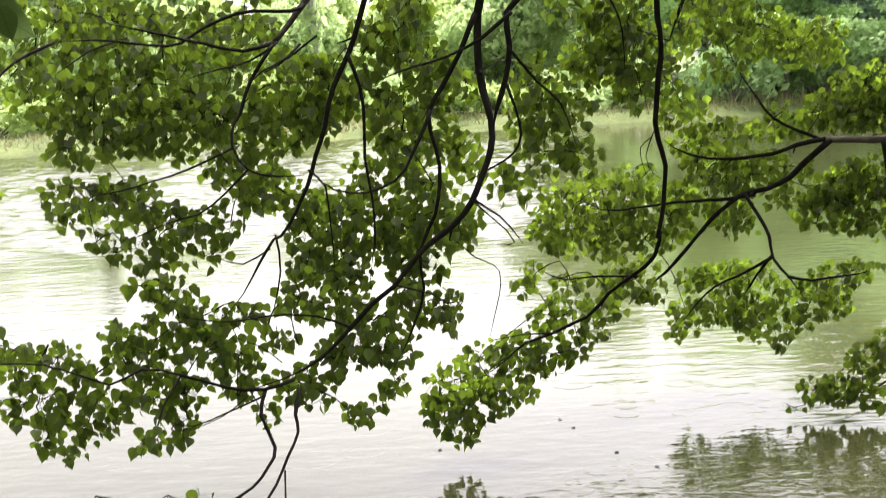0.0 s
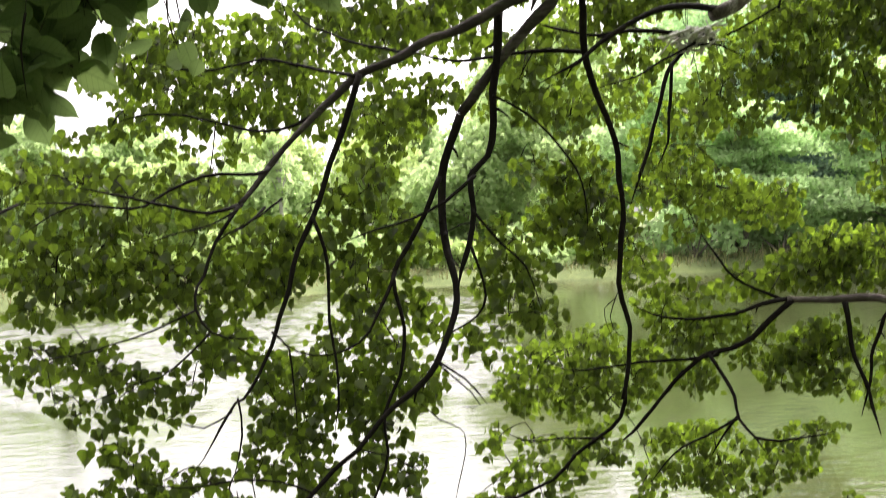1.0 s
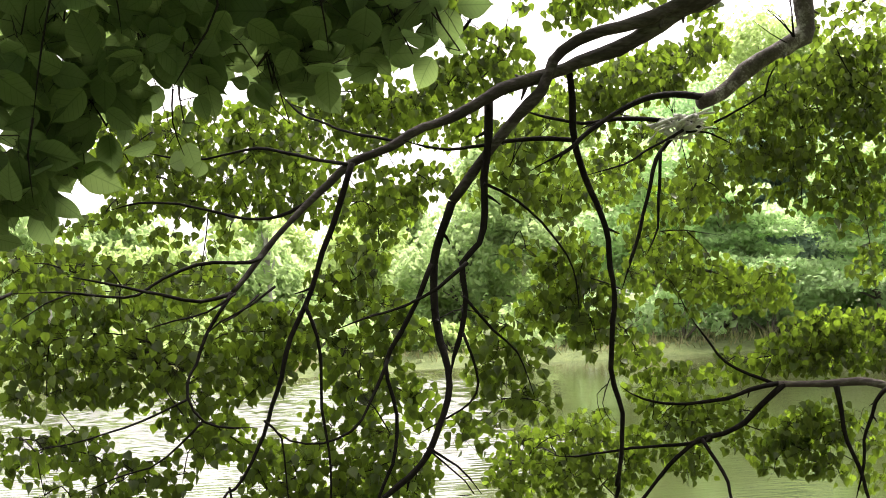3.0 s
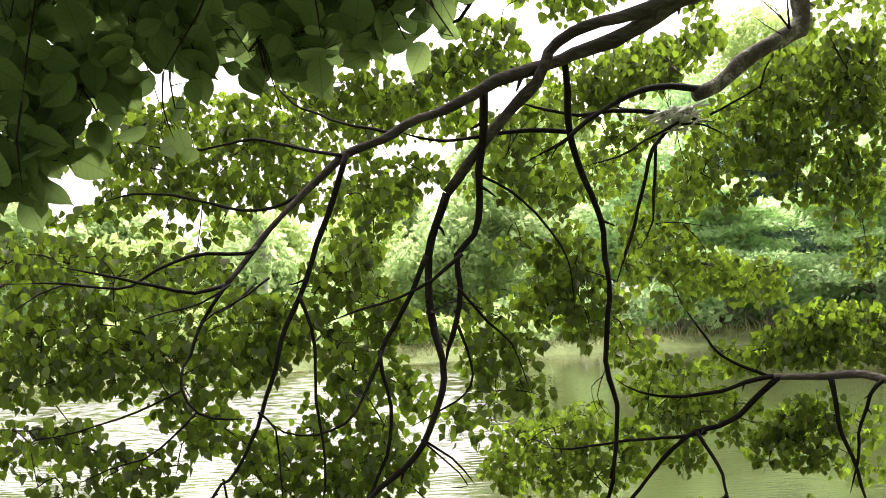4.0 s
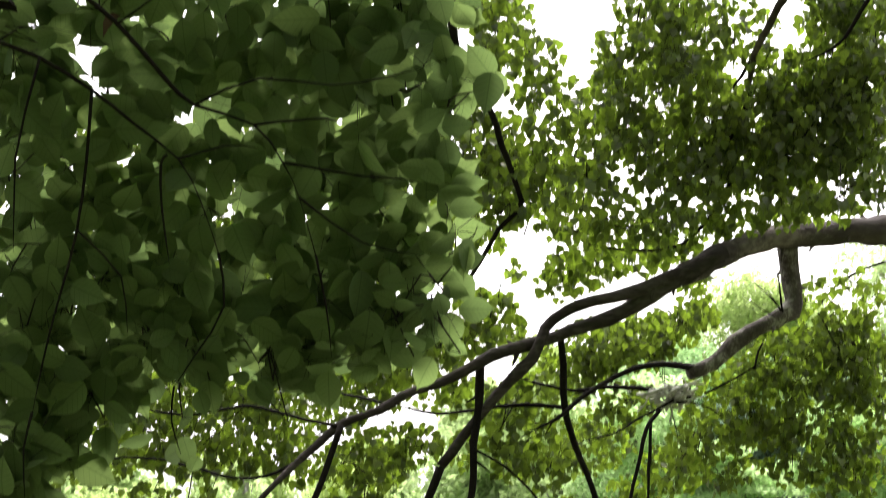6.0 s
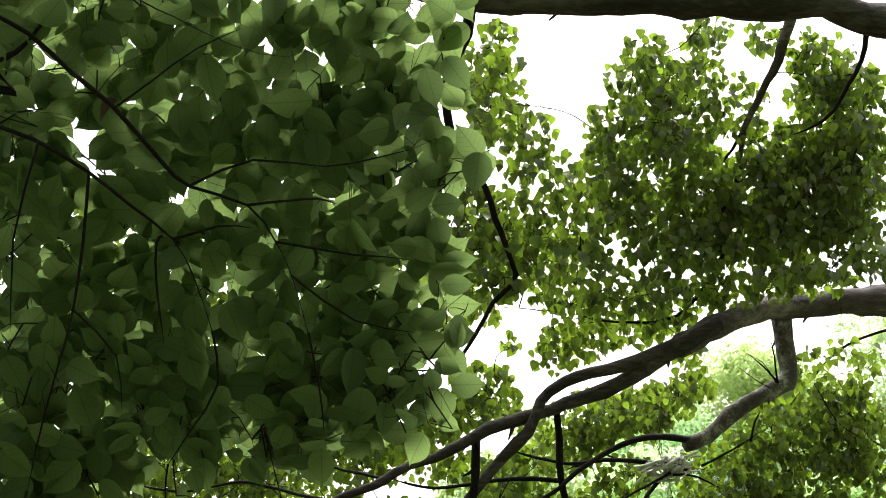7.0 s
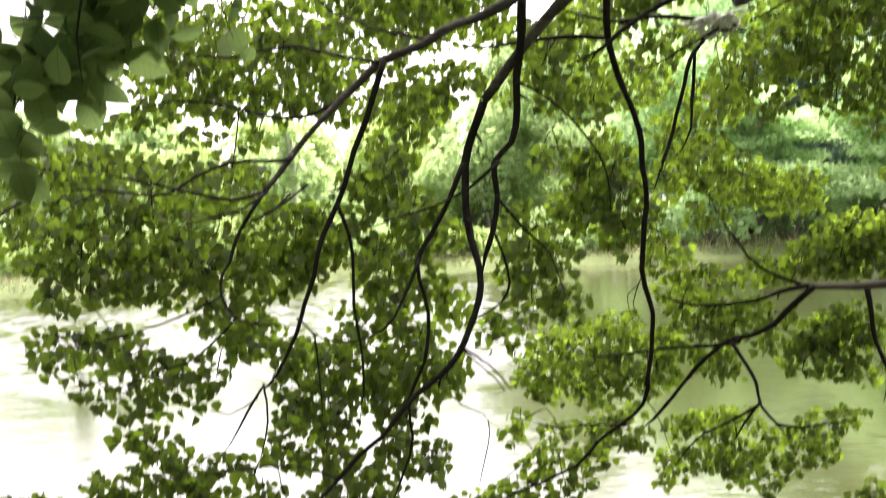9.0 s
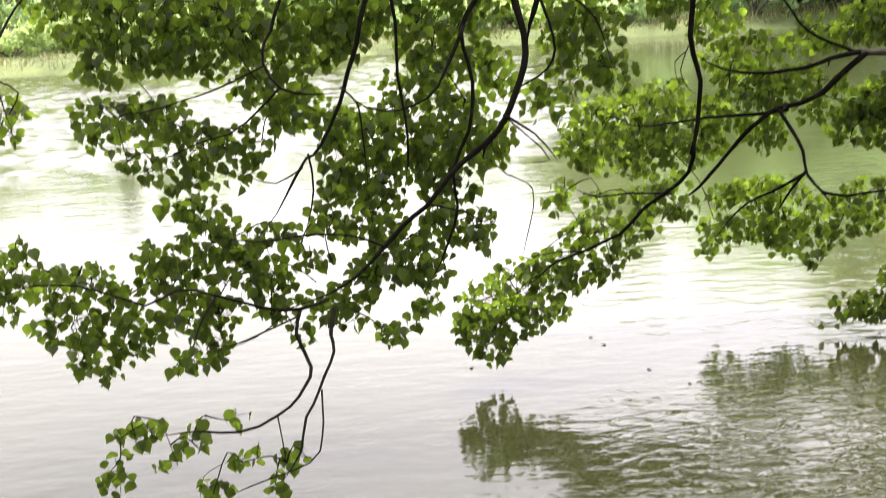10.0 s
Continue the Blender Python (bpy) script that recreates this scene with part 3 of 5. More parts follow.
limb(tree_limbs, "c", 0.0290, 0.0185, [(1.385, 4.942, 2.880), (1.230, 4.933, 2.807), (0.986, 4.924, 2.717), (0.757, 4.912, 2.651), (0.654, 4.897, 2.580), (0.601, 4.891, 2.458), (0.499, 4.922, 2.360), (0.364, 4.941, 2.215), (0.240, 4.960, 2.063)])
limb(tree_limbs, "c_low", 0.0182, 0.0060, [(0.240, 4.960, 2.063), (0.157, 4.974, 1.836), (0.156, 4.929, 1.620), (0.176, 4.859, 1.493), (0.177, 4.785, 1.372), (0.137, 4.710, 1.236), (0.094, 4.669, 1.148), (0.019, 4.629, 1.075), (-0.070, 4.587, 1.009), (-0.190, 4.532, 0.887), (-0.353, 4.466, 0.757), (-0.451, 4.405, 0.664), (-0.584, 4.344, 0.612), (-0.712, 4.286, 0.588)])
limb(tree_limbs, "d", 0.0510, 0.0270, [(1.796, 5.418, 3.059), (1.794, 5.408, 2.906), (1.790, 5.394, 2.754), (1.730, 5.379, 2.698), (1.644, 5.369, 2.650), (1.516, 5.373, 2.575), (1.411, 5.369, 2.493), (1.308, 5.357, 2.452)])
limb(tree_limbs, "d2", 0.0175, 0.0062, [(1.342, 5.373, 2.479), (1.240, 5.294, 2.480), (1.130, 5.216, 2.474), (1.000, 5.146, 2.433), (0.849, 5.081, 2.362), (0.722, 5.012, 2.259), (0.546, 4.943, 2.165)])
limb(tree_limbs, "e", 0.0132, 0.0051, [(1.317, 5.396, 2.365), (1.126, 5.333, 2.388), (0.950, 5.264, 2.392), (0.754, 5.195, 2.383), (0.609, 5.110, 2.399), (0.511, 5.015, 2.422)])
limb(tree_limbs, "e2", 0.0109, 0.0048, [(0.759, 5.104, 2.291), (0.531, 5.050, 2.305), (0.414, 4.983, 2.279), (0.279, 4.916, 2.249), (0.149, 4.839, 2.262), (0.065, 4.758, 2.282)])
limb(tree_limbs, "f", 0.0155, 0.0052, [(0.717, 4.966, 2.565), (0.731, 5.005, 2.444), (0.736, 5.046, 2.296), (0.770, 5.078, 2.143), (0.832, 5.102, 1.986), (0.866, 5.126, 1.785), (0.866, 5.148, 1.628), (0.848, 5.167, 1.450), (0.854, 5.179, 1.314), (0.879, 5.187, 1.200), (0.864, 5.194, 1.044), (0.836, 5.202, 0.910), (0.850, 5.225, 0.938), (0.836, 5.233, 0.834), (0.745, 5.255, 0.755), (0.653, 5.275, 0.686), (0.559, 5.290, 0.594), (0.430, 5.308, 0.526), (0.300, 5.328, 0.481), (0.178, 5.333, 0.390), (0.032, 5.335, 0.300)])
limb(tree_limbs, "f2", 0.0103, 0.0065, [(1.237, 5.415, 2.359), (1.154, 5.382, 2.275), (1.117, 5.334, 2.224), (1.055, 5.301, 2.060), (0.991, 5.263, 1.875), (0.916, 5.220, 1.695)])
limb(tree_limbs, "f3", 0.0088, 0.0040, [(1.154, 5.444, 2.271), (1.142, 5.424, 2.162), (1.113, 5.412, 1.948), (1.061, 5.393, 1.843)])
limb(tree_limbs, "g", 0.0125, 0.0042, [(-0.127, 4.666, 2.197), (-0.167, 4.654, 2.080), (-0.222, 4.639, 1.940), (-0.267, 4.620, 1.821), (-0.314, 4.597, 1.700), (-0.362, 4.570, 1.588), (-0.405, 4.539, 1.454), (-0.456, 4.503, 1.314), (-0.515, 4.461, 1.178), (-0.570, 4.421, 1.091), (-0.589, 4.390, 1.085), (-0.633, 4.352, 1.015), (-0.690, 4.305, 0.920), (-0.754, 4.258, 0.846)])
limb(tree_limbs, "g2", 0.0073, 0.0027, [(-0.314, 4.589, 1.700), (-0.275, 4.577, 1.584), (-0.266, 4.559, 1.446), (-0.274, 4.538, 1.331), (-0.250, 4.513, 1.196), (-0.254, 4.478, 1.028), (-0.252, 4.465, 1.048), (-0.272, 4.430, 0.916)])
limb(tree_limbs, "hb", 0.0185, 0.0085, [(0.398, 4.920, 2.444), (0.388, 4.923, 2.273), (0.361, 4.918, 2.144), (0.352, 4.907, 2.015), (0.324, 4.895, 1.888), (0.266, 4.879, 1.815), (0.265, 4.859, 1.699), (0.243, 4.838, 1.574), (0.204, 4.815, 1.472), (0.188, 4.789, 1.391)])
limb(tree_limbs, "h2", 0.0088, 0.0035, [(0.276, 4.789, 1.822), (0.163, 4.771, 1.734), (0.036, 4.750, 1.678), (-0.088, 4.724, 1.643), (-0.210, 4.695, 1.605)])
limb(tree_limbs, "h3", 0.0063, 0.0035, [(0.245, 4.793, 1.564), (0.275, 4.789, 1.470), (0.291, 4.783, 1.376), (0.256, 4.781, 1.306), (0.182, 4.781, 1.265), (0.055, 4.779, 1.204)])
limb(tree_limbs, "i", 0.0113, 0.0034, [(0.143, 4.795, 1.824), (0.078, 4.781, 1.686), (0.011, 4.763, 1.566), (-0.045, 4.742, 1.467), (-0.020, 4.717, 1.345), (-0.010, 4.690, 1.225), (-0.042, 4.660, 1.110), (-0.096, 4.623, 0.989), (-0.088, 4.586, 0.861), (-0.128, 4.547, 0.748), (-0.161, 4.513, 0.675), (-0.225, 4.469, 0.577)])
limb(tree_limbs, "j", 0.0075, 0.0027, [(-0.035, 4.692, 1.487), (-0.074, 4.654, 1.400), (-0.111, 4.617, 1.334), (-0.170, 4.575, 1.246), (-0.269, 4.534, 1.215), (-0.383, 4.494, 1.238), (-0.462, 4.458, 1.313)])
limb(tree_limbs, "k", 0.0084, 0.0033, [(-0.564, 4.564, 1.751), (-0.659, 4.501, 1.730), (-0.779, 4.431, 1.754), (-0.894, 4.357, 1.786), (-1.055, 4.268, 1.829)])
limb(tree_limbs, "k2", 0.0084, 0.0033, [(-0.462, 4.665, 1.883), (-0.497, 4.568, 1.856), (-0.673, 4.505, 1.856), (-0.818, 4.443, 1.784), (-0.902, 4.387, 1.750), (-1.067, 4.308, 1.775), (-1.224, 4.224, 1.781)])
limb(tree_limbs, "k3", 0.0072, 0.0033, [(-0.560, 4.514, 1.744), (-0.640, 4.476, 1.623), (-0.678, 4.439, 1.511), (-0.702, 4.405, 1.476), (-0.702, 4.366, 1.408), (-0.647, 4.342, 1.331), (-0.552, 4.324, 1.305), (-0.457, 4.307, 1.305)])
limb(tree_limbs, "l1", 0.0070, 0.0021, [(-0.545, 4.345, 0.609), (-0.636, 4.293, 0.591), (-0.760, 4.243, 0.613), (-0.896, 4.195, 0.676), (-1.011, 4.142, 0.713), (-1.107, 4.076, 0.687), (-1.229, 4.019, 0.753), (-1.331, 3.958, 0.790), (-1.444, 3.884, 0.804), (-1.508, 3.812, 0.754)])
limb(tree_limbs, "v", 0.0062, 0.0021, [(-1.308, 4.512, 1.790), (-1.427, 4.346, 1.701), (-1.511, 4.172, 1.515), (-1.466, 4.048, 1.343), (-1.398, 3.933, 1.263)])
limb(tree_limbs, "l2", 0.0070, 0.0033, [(-0.641, 4.325, 0.583), (-0.646, 4.229, 0.520), (-0.603, 4.175, 0.421), (-0.611, 4.082, 0.383), (-0.693, 3.970, 0.320), (-0.801, 3.867, 0.315), (-0.944, 3.806, 0.345), (-1.039, 3.768, 0.345)])
limb(tree_limbs, "l3", 0.0070, 0.0033, [(-0.528, 4.339, 0.574), (-0.535, 4.230, 0.514), (-0.522, 4.171, 0.466), (-0.556, 4.049, 0.380), (-0.597, 3.933, 0.327), (-0.611, 3.840, 0.249), (-0.662, 3.790, 0.180)])
limb(tree_limbs, "l4", 0.0034, 0.0022, [(-0.556, 4.049, 0.380), (-0.544, 3.891, 0.282), (-0.584, 3.817, 0.221), (-0.763, 3.770, 0.175), (-0.831, 3.747, 0.152)])
limb(tree_limbs, "l5", 0.0040, 0.0022, [(-0.627, 4.225, 0.588), (-0.756, 4.192, 0.545), (-0.865, 4.162, 0.511), (-0.953, 4.150, 0.538)])
limb(tree_limbs, "l6", 0.0048, 0.0029, [(0.099, 4.574, 1.171), (0.185, 4.564, 1.109), (0.267, 4.547, 1.009)])
limb(tree_limbs, "m", 0.0420, 0.0155, [(4.300, 5.600, 1.500), (3.600, 6.300, 1.620), (2.705, 6.123, 1.058), (2.318, 6.039, 1.168), (2.199, 6.062, 1.207), (2.000, 6.106, 1.207), (1.795, 6.145, 1.215)])
limb(tree_limbs, "m1", 0.0158, 0.0063, [(1.820, 6.138, 1.214), (1.704, 6.131, 1.122), (1.614, 6.117, 1.048), (1.502, 6.109, 1.001), (1.392, 6.101, 0.982), (1.305, 6.083, 0.935), (1.188, 6.061, 0.826), (1.070, 6.034, 0.707), (1.006, 6.006, 0.647), (0.869, 5.980, 0.557)])
limb(tree_limbs, "m2", 0.0127, 0.0049, [(1.795, 6.145, 1.218), (1.653, 6.126, 1.198), (1.535, 6.096, 1.160), (1.344, 6.083, 1.152), (1.130, 6.072, 1.183), (1.022, 6.039, 1.256)])
limb(tree_limbs, "m3", 0.0108, 0.0040, [(1.450, 6.118, 0.977), (1.280, 6.083, 0.963), (1.062, 6.054, 0.965), (0.792, 6.022, 0.944), (0.657, 5.971, 0.970)])
limb(tree_limbs, "m4", 0.0105, 0.0048, [(1.389, 6.039, 0.986), (1.434, 5.959, 0.886), (1.465, 5.883, 0.802), (1.459, 5.815, 0.721), (1.500, 5.733, 0.642), (1.529, 5.658, 0.589)])
limb(tree_limbs, "m7", 0.0068, 0.0039, [(1.433, 5.710, 0.750), (1.357, 5.713, 0.653), (1.306, 5.712, 0.579)])
limb(tree_limbs, "m5", 0.0145, 0.0069, [(2.044, 6.065, 1.197), (2.071, 6.038, 0.991), (2.104, 6.008, 0.835), (2.126, 5.981, 0.707), (2.147, 5.952, 0.581)])
limb(tree_limbs, "m8", 0.0127, 0.0051, [(2.264, 5.986, 1.182), (2.200, 6.005, 1.119), (2.154, 6.009, 0.989), (2.128, 5.999, 0.835), (2.075, 5.993, 0.669)])
limb(tree_limbs, "m6", 0.0091, 0.0051, [(1.770, 6.153, 1.219), (1.574, 6.212, 1.326), (1.479, 6.241, 1.451), (1.408, 6.260, 1.578)])
limb(tree_limbs, "m9", 0.0142, 0.0046, [(4.350, 5.600, 1.000), (3.700, 6.400, 0.750), (2.436, 6.168, 0.110), (2.135, 6.084, 0.090), (1.930, 5.952, 0.050), (1.735, 5.827, 0.064), (1.495, 5.700, 0.044)])
limb(tree_limbs, "n", 0.0217, 0.0057, [(0.385, 4.127, 3.964), (0.366, 4.236, 3.798), (0.315, 4.300, 3.717), (0.290, 4.368, 3.614), (0.315, 4.432, 3.507), (0.387, 4.501, 3.365), (0.460, 4.545, 3.280), (0.502, 4.599, 3.164), (0.533, 4.645, 3.067), (0.544, 4.686, 2.990), (0.470, 4.733, 2.916), (0.394, 4.785, 2.809), (0.318, 4.834, 2.701), (0.254, 4.859, 2.693)])
limb(tree_limbs, "o", 0.0247, 0.0096, [(1.694, 4.507, 4.085), (1.655, 4.672, 3.897), (1.610, 4.788, 3.802), (1.561, 4.902, 3.702), (1.554, 5.003, 3.591)])
limb(tree_limbs, "p", 0.0757, 0.0497, [(3.750, 5.400, 3.700), (3.300, 5.100, 4.000), (2.205, 4.059, 3.539), (1.971, 4.033, 3.680), (1.699, 4.027, 3.778), (1.496, 4.011, 3.809), (1.012, 4.063, 3.847), (0.516, 4.072, 3.863), (0.024, 4.008, 3.903)])
limb(tree_limbs, "q", 0.0123, 0.0052, [(1.874, 4.309, 3.863), (1.868, 4.347, 3.789), (1.825, 4.423, 3.662), (1.731, 4.503, 3.559), (1.634, 4.554, 3.524)])
limb(tree_limbs, "r1", 0.0103, 0.0042, [(1.554, 4.999, 3.602), (1.519, 5.089, 3.372), (1.472, 5.157, 3.196), (1.401, 5.209, 3.077), (1.285, 5.262, 2.983), (1.169, 5.293, 2.968), (0.983, 5.324, 2.993), (0.772, 5.345, 3.052)])
limb(tree_limbs, "r2", 0.0073, 0.0042, [(1.520, 5.067, 3.440), (1.360, 5.171, 3.252), (1.186, 5.242, 3.152), (1.103, 5.280, 3.077), (0.938, 5.315, 3.065), (0.748, 5.351, 3.042)])
limb(tree_limbs, "r3", 0.0088, 0.0043, [(1.569, 4.952, 3.709), (1.539, 5.055, 3.662), (1.489, 5.166, 3.602), (1.459, 5.270, 3.537)])
limb(tree_limbs, "u1", 0.0131, 0.0050, [(3.950, 5.550, 2.800), (3.500, 6.400, 3.100), (2.812, 6.096, 3.151), (2.558, 6.133, 3.109), (2.308, 6.170, 3.009), (2.069, 6.219, 2.771), (1.909, 6.220, 2.581)])
limb(tree_limbs, "u2", 0.0145, 0.0065, [(3.950, 5.550, 2.700), (3.500, 6.400, 2.800), (2.751, 6.179, 2.886), (2.518, 6.222, 2.550), (2.325, 6.167, 2.699), (2.148, 6.111, 2.777)])
limb(tree_limbs, "y1", 0.0047, 0.0022, [(-0.653, 4.384, 1.333), (-0.734, 4.378, 1.257), (-0.833, 4.367, 1.187), (-0.947, 4.353, 1.156), (-1.060, 4.335, 1.117)])
limb(tree_limbs, "y2", 0.0047, 0.0022, [(-0.709, 4.430, 1.401), (-0.865, 4.398, 1.339), (-1.031, 4.358, 1.294), (-1.193, 4.315, 1.268)])
limb(tree_limbs, "y3", 0.0047, 0.0022, [(-0.347, 4.399, 0.768), (-0.460, 4.397, 0.814), (-0.631, 4.377, 0.826), (-0.781, 4.351, 0.820), (-0.928, 4.328, 0.851)])
limb(tree_limbs, "y4", 0.0047, 0.0022, [(-0.917, 4.291, 0.655), (-0.963, 4.208, 0.571), (-0.990, 4.126, 0.481)])
limb(tree_limbs, "y5", 0.0036, 0.0022, [(-0.185, 4.433, 0.901), (-0.070, 4.431, 0.866), (0.025, 4.422, 0.813)])
limb(tree_limbs, "y6", 0.0062, 0.0025, [(0.250, 4.693, 1.697), (0.360, 4.752, 1.569), (0.444, 4.810, 1.481), (0.503, 4.862, 1.308)])
limb(tree_limbs, "y7", 0.0065, 0.0025, [(0.359, 4.864, 2.118), (0.483, 4.910, 2.052), (0.610, 4.955, 1.921), (0.696, 5.000, 1.788), (0.714, 5.049, 1.592)])
limb(tree_limbs, "y8", 0.0084, 0.0031, [(1.486, 5.680, 0.651), (1.588, 5.649, 0.626), (1.726, 5.613, 0.649), (1.817, 5.588, 0.673)])
limb(tree_limbs, "y9", 0.0084, 0.0031, [(1.433, 5.708, 0.738), (1.286, 5.729, 0.654), (1.137, 5.747, 0.582), (1.032, 5.745, 0.460)])
limb(tree_limbs, "x1", 0.0076, 0.0040, [(-0.295, 4.772, 2.076), (-0.409, 4.888, 2.038), (-0.547, 4.995, 2.037), (-0.709, 5.092, 2.089), (-0.939, 5.173, 2.140), (-1.134, 5.258, 2.122)])
limb(tree_limbs, "x2", 0.0076, 0.0040, [(-0.135, 4.766, 2.202), (-0.275, 4.906, 2.246), (-0.496, 5.032, 2.314), (-0.753, 5.155, 2.297), (-0.991, 5.261, 2.354)])
limb(tree_limbs, "x3", 0.0065, 0.0040, [(0.045, 4.858, 2.290), (-0.146, 5.014, 2.362), (-0.304, 5.163, 2.446), (-0.444, 5.299, 2.588)])
limb(tree_limbs, "w1", 0.0044, 0.0021, [(1.686, 5.213, 2.684), (1.634, 5.217, 2.746), (1.576, 5.222, 2.809)])
limb(tree_limbs, "w2", 0.0044, 0.0021, [(1.682, 5.214, 2.685), (1.675, 5.196, 2.788), (1.661, 5.183, 2.870)])
limb(tree_limbs, "w3", 0.0058, 0.0027, [(1.349, 5.285, 2.359), (1.481, 5.241, 2.417), (1.589, 5.199, 2.486)])
limb(tree_limbs, "w4", 0.0058, 0.0027, [(1.237, 5.316, 2.329), (1.326, 5.295, 2.322), (1.423, 5.277, 2.262)])
limb(tree_limbs, "w5", 0.0072, 0.0026, [(1.226, 5.317, 2.339), (1.080, 5.255, 2.263), (0.948, 5.186, 2.196), (0.776, 5.117, 2.151)])
limb(tree_limbs, "w6", 0.0058, 0.0027, [(1.546, 5.218, 2.445), (1.568, 5.199, 2.522), (1.590, 5.185, 2.564)])
limb(tree_limbs, "k5", 0.0036, 0.0022, [(-1.064, 4.371, 1.776), (-1.139, 4.301, 1.742), (-1.228, 4.225, 1.677)])
limb(tree_limbs, "k6", 0.0047, 0.0022, [(-0.538, 4.467, 1.748), (-0.630, 4.422, 1.689), (-0.735, 4.372, 1.666), (-0.838, 4.319, 1.635)])
limb(tree_limbs, "k8", 0.0047, 0.0022, [(-0.405, 4.480, 1.765), (-0.480, 4.440, 1.711), (-0.590, 4.394, 1.650), (-0.642, 4.353, 1.597)])
limb(tree_limbs, "k9", 0.0047, 0.0022, [(-0.463, 4.475, 1.739), (-0.536, 4.418, 1.675), (-0.576, 4.362, 1.649)])
limb(tree_limbs, "g3", 0.0047, 0.0022, [(-0.462, 4.458, 1.313), (-0.408, 4.459, 1.252), (-0.396, 4.447, 1.116), (-0.390, 4.429, 0.972)])
limb(tree_limbs, "g4", 0.0047, 0.0022, [(-0.585, 4.424, 1.100), (-0.572, 4.409, 0.974), (-0.601, 4.386, 0.853)])
limb(tree_limbs, "g5", 0.0036, 0.0022, [(-0.604, 4.416, 1.053), (-0.698, 4.395, 1.006), (-0.781, 4.385, 1.032)])
limb(tree_limbs, "c2", 0.0036, 0.0017, [(0.085, 4.572, 1.177), (0.160, 4.563, 1.104), (0.239, 4.549, 1.011), (0.175, 4.551, 1.010)])
limb(tree_limbs, "c3", 0.0026, 0.0018, [(0.099, 4.845, 0.927), (0.172, 4.871, 0.887), (0.191, 4.893, 0.818), (0.145, 4.891, 0.613)])
limb(tree_limbs, "f4", 0.0057, 0.0027, [(0.771, 5.271, 0.751), (0.612, 5.292, 0.756), (0.473, 5.305, 0.749), (0.383, 5.318, 0.787)])
limb(tree_limbs, "f5", 0.0043, 0.0020, [(0.427, 5.269, 0.534), (0.276, 5.278, 0.528), (0.135, 5.279, 0.512)])
limb(tree_limbs, "u3", 0.0128, 0.0049, [(3.800, 5.500, 3.300), (3.400, 6.100, 3.350), (2.930, 6.110, 3.326), (2.662, 6.053, 3.432), (2.368, 6.010, 3.484), (2.124, 5.925, 3.578)])
limb(tree_limbs, "v1", 0.0022, 0.0012, [(-0.520, 4.350, 0.723), (-0.542, 4.350, 0.822), (-0.503, 4.350, 0.897), (-0.539, 4.350, 0.976)])
limb(tree_limbs, "v2", 0.0022, 0.0012, [(-0.582, 4.350, 0.668), (-0.654, 4.350, 0.731), (-0.728, 4.350, 0.765), (-0.743, 4.350, 0.814)])
limb(tree_limbs, "v3", 0.0024, 0.0012, [(-0.708, 4.350, 0.557), (-0.800, 4.350, 0.492), (-0.891, 4.350, 0.457), (-0.970, 4.350, 0.448)])
limb(tree_limbs, "v4", 0.0026, 0.0014, [(0.600, 5.000, 0.765), (0.537, 5.000, 0.823), (0.450, 5.000, 0.807), (0.341, 5.000, 0.798)])
limb(tree_limbs, "v5", 0.0024, 0.0012, [(0.411, 5.000, 0.643), (0.336, 5.000, 0.670), (0.235, 5.000, 0.609), (0.155, 5.000, 0.546)])
limb(tree_limbs, "v6", 0.0024, 0.0012, [(0.842, 5.200, 1.344), (0.806, 5.200, 1.245), (0.836, 5.200, 1.176), (0.868, 5.200, 1.152)])
limb(tree_limbs, "v7", 0.0022, 0.0012, [(0.833, 5.200, 1.322), (0.786, 5.200, 1.280), (0.793, 5.200, 1.212), (0.822, 5.200, 1.143)])
limb(tree_limbs, "v8", 0.0024, 0.0012, [(0.464, 5.000, 1.895), (0.495, 5.000, 1.948), (0.517, 5.000, 1.860), (0.485, 5.000, 1.883)])
limb(tree_limbs, "v9", 0.0030, 0.0015, [(1.103, 5.300, 1.925), (1.213, 5.300, 1.924), (1.335, 5.300, 1.899)])
limb(tree_limbs, "v10", 0.0030, 0.0014, [(1.213, 5.300, 1.919), (1.278, 5.300, 1.846), (1.313, 5.300, 1.775)])
limb(tree_limbs, "v11", 0.0034, 0.0018, [(2.111, 6.000, 2.823), (2.205, 6.000, 2.631), (2.354, 6.000, 2.530)])
limb(tree_limbs, "v12", 0.0022, 0.0012, [(1.673, 5.200, 2.682), (1.622, 5.200, 2.767), (1.544, 5.200, 2.816)])
limb(tree_limbs, "v13", 0.0022, 0.0012, [(1.646, 5.200, 2.659), (1.579, 5.200, 2.696), (1.514, 5.200, 2.757)])
limb(near_limbs, "s1", 0.0067, 0.0019, [(-1.900, -0.400, 2.600), (-1.300, 0.700, 2.750), (-0.490, 1.195, 2.416), (-0.418, 1.231, 2.376), (-0.362, 1.249, 2.351), (-0.317, 1.267, 2.313), (-0.277, 1.281, 2.276), (-0.225, 1.302, 2.222), (-0.195, 1.306, 2.196), (-0.134, 1.310, 2.174), (-0.104, 1.315, 2.134), (-0.086, 1.317, 2.096), (-0.069, 1.324, 2.035)])
limb(near_limbs, "s2", 0.0067, 0.0019, [(-1.950, -0.400, 2.200), (-1.300, 0.700, 2.350), (-0.491, 1.263, 2.281), (-0.413, 1.281, 2.262), (-0.355, 1.289, 2.245), (-0.302, 1.299, 2.212), (-0.260, 1.304, 2.178), (-0.212, 1.311, 2.138), (-0.188, 1.313, 2.091), (-0.169, 1.315, 2.035)])
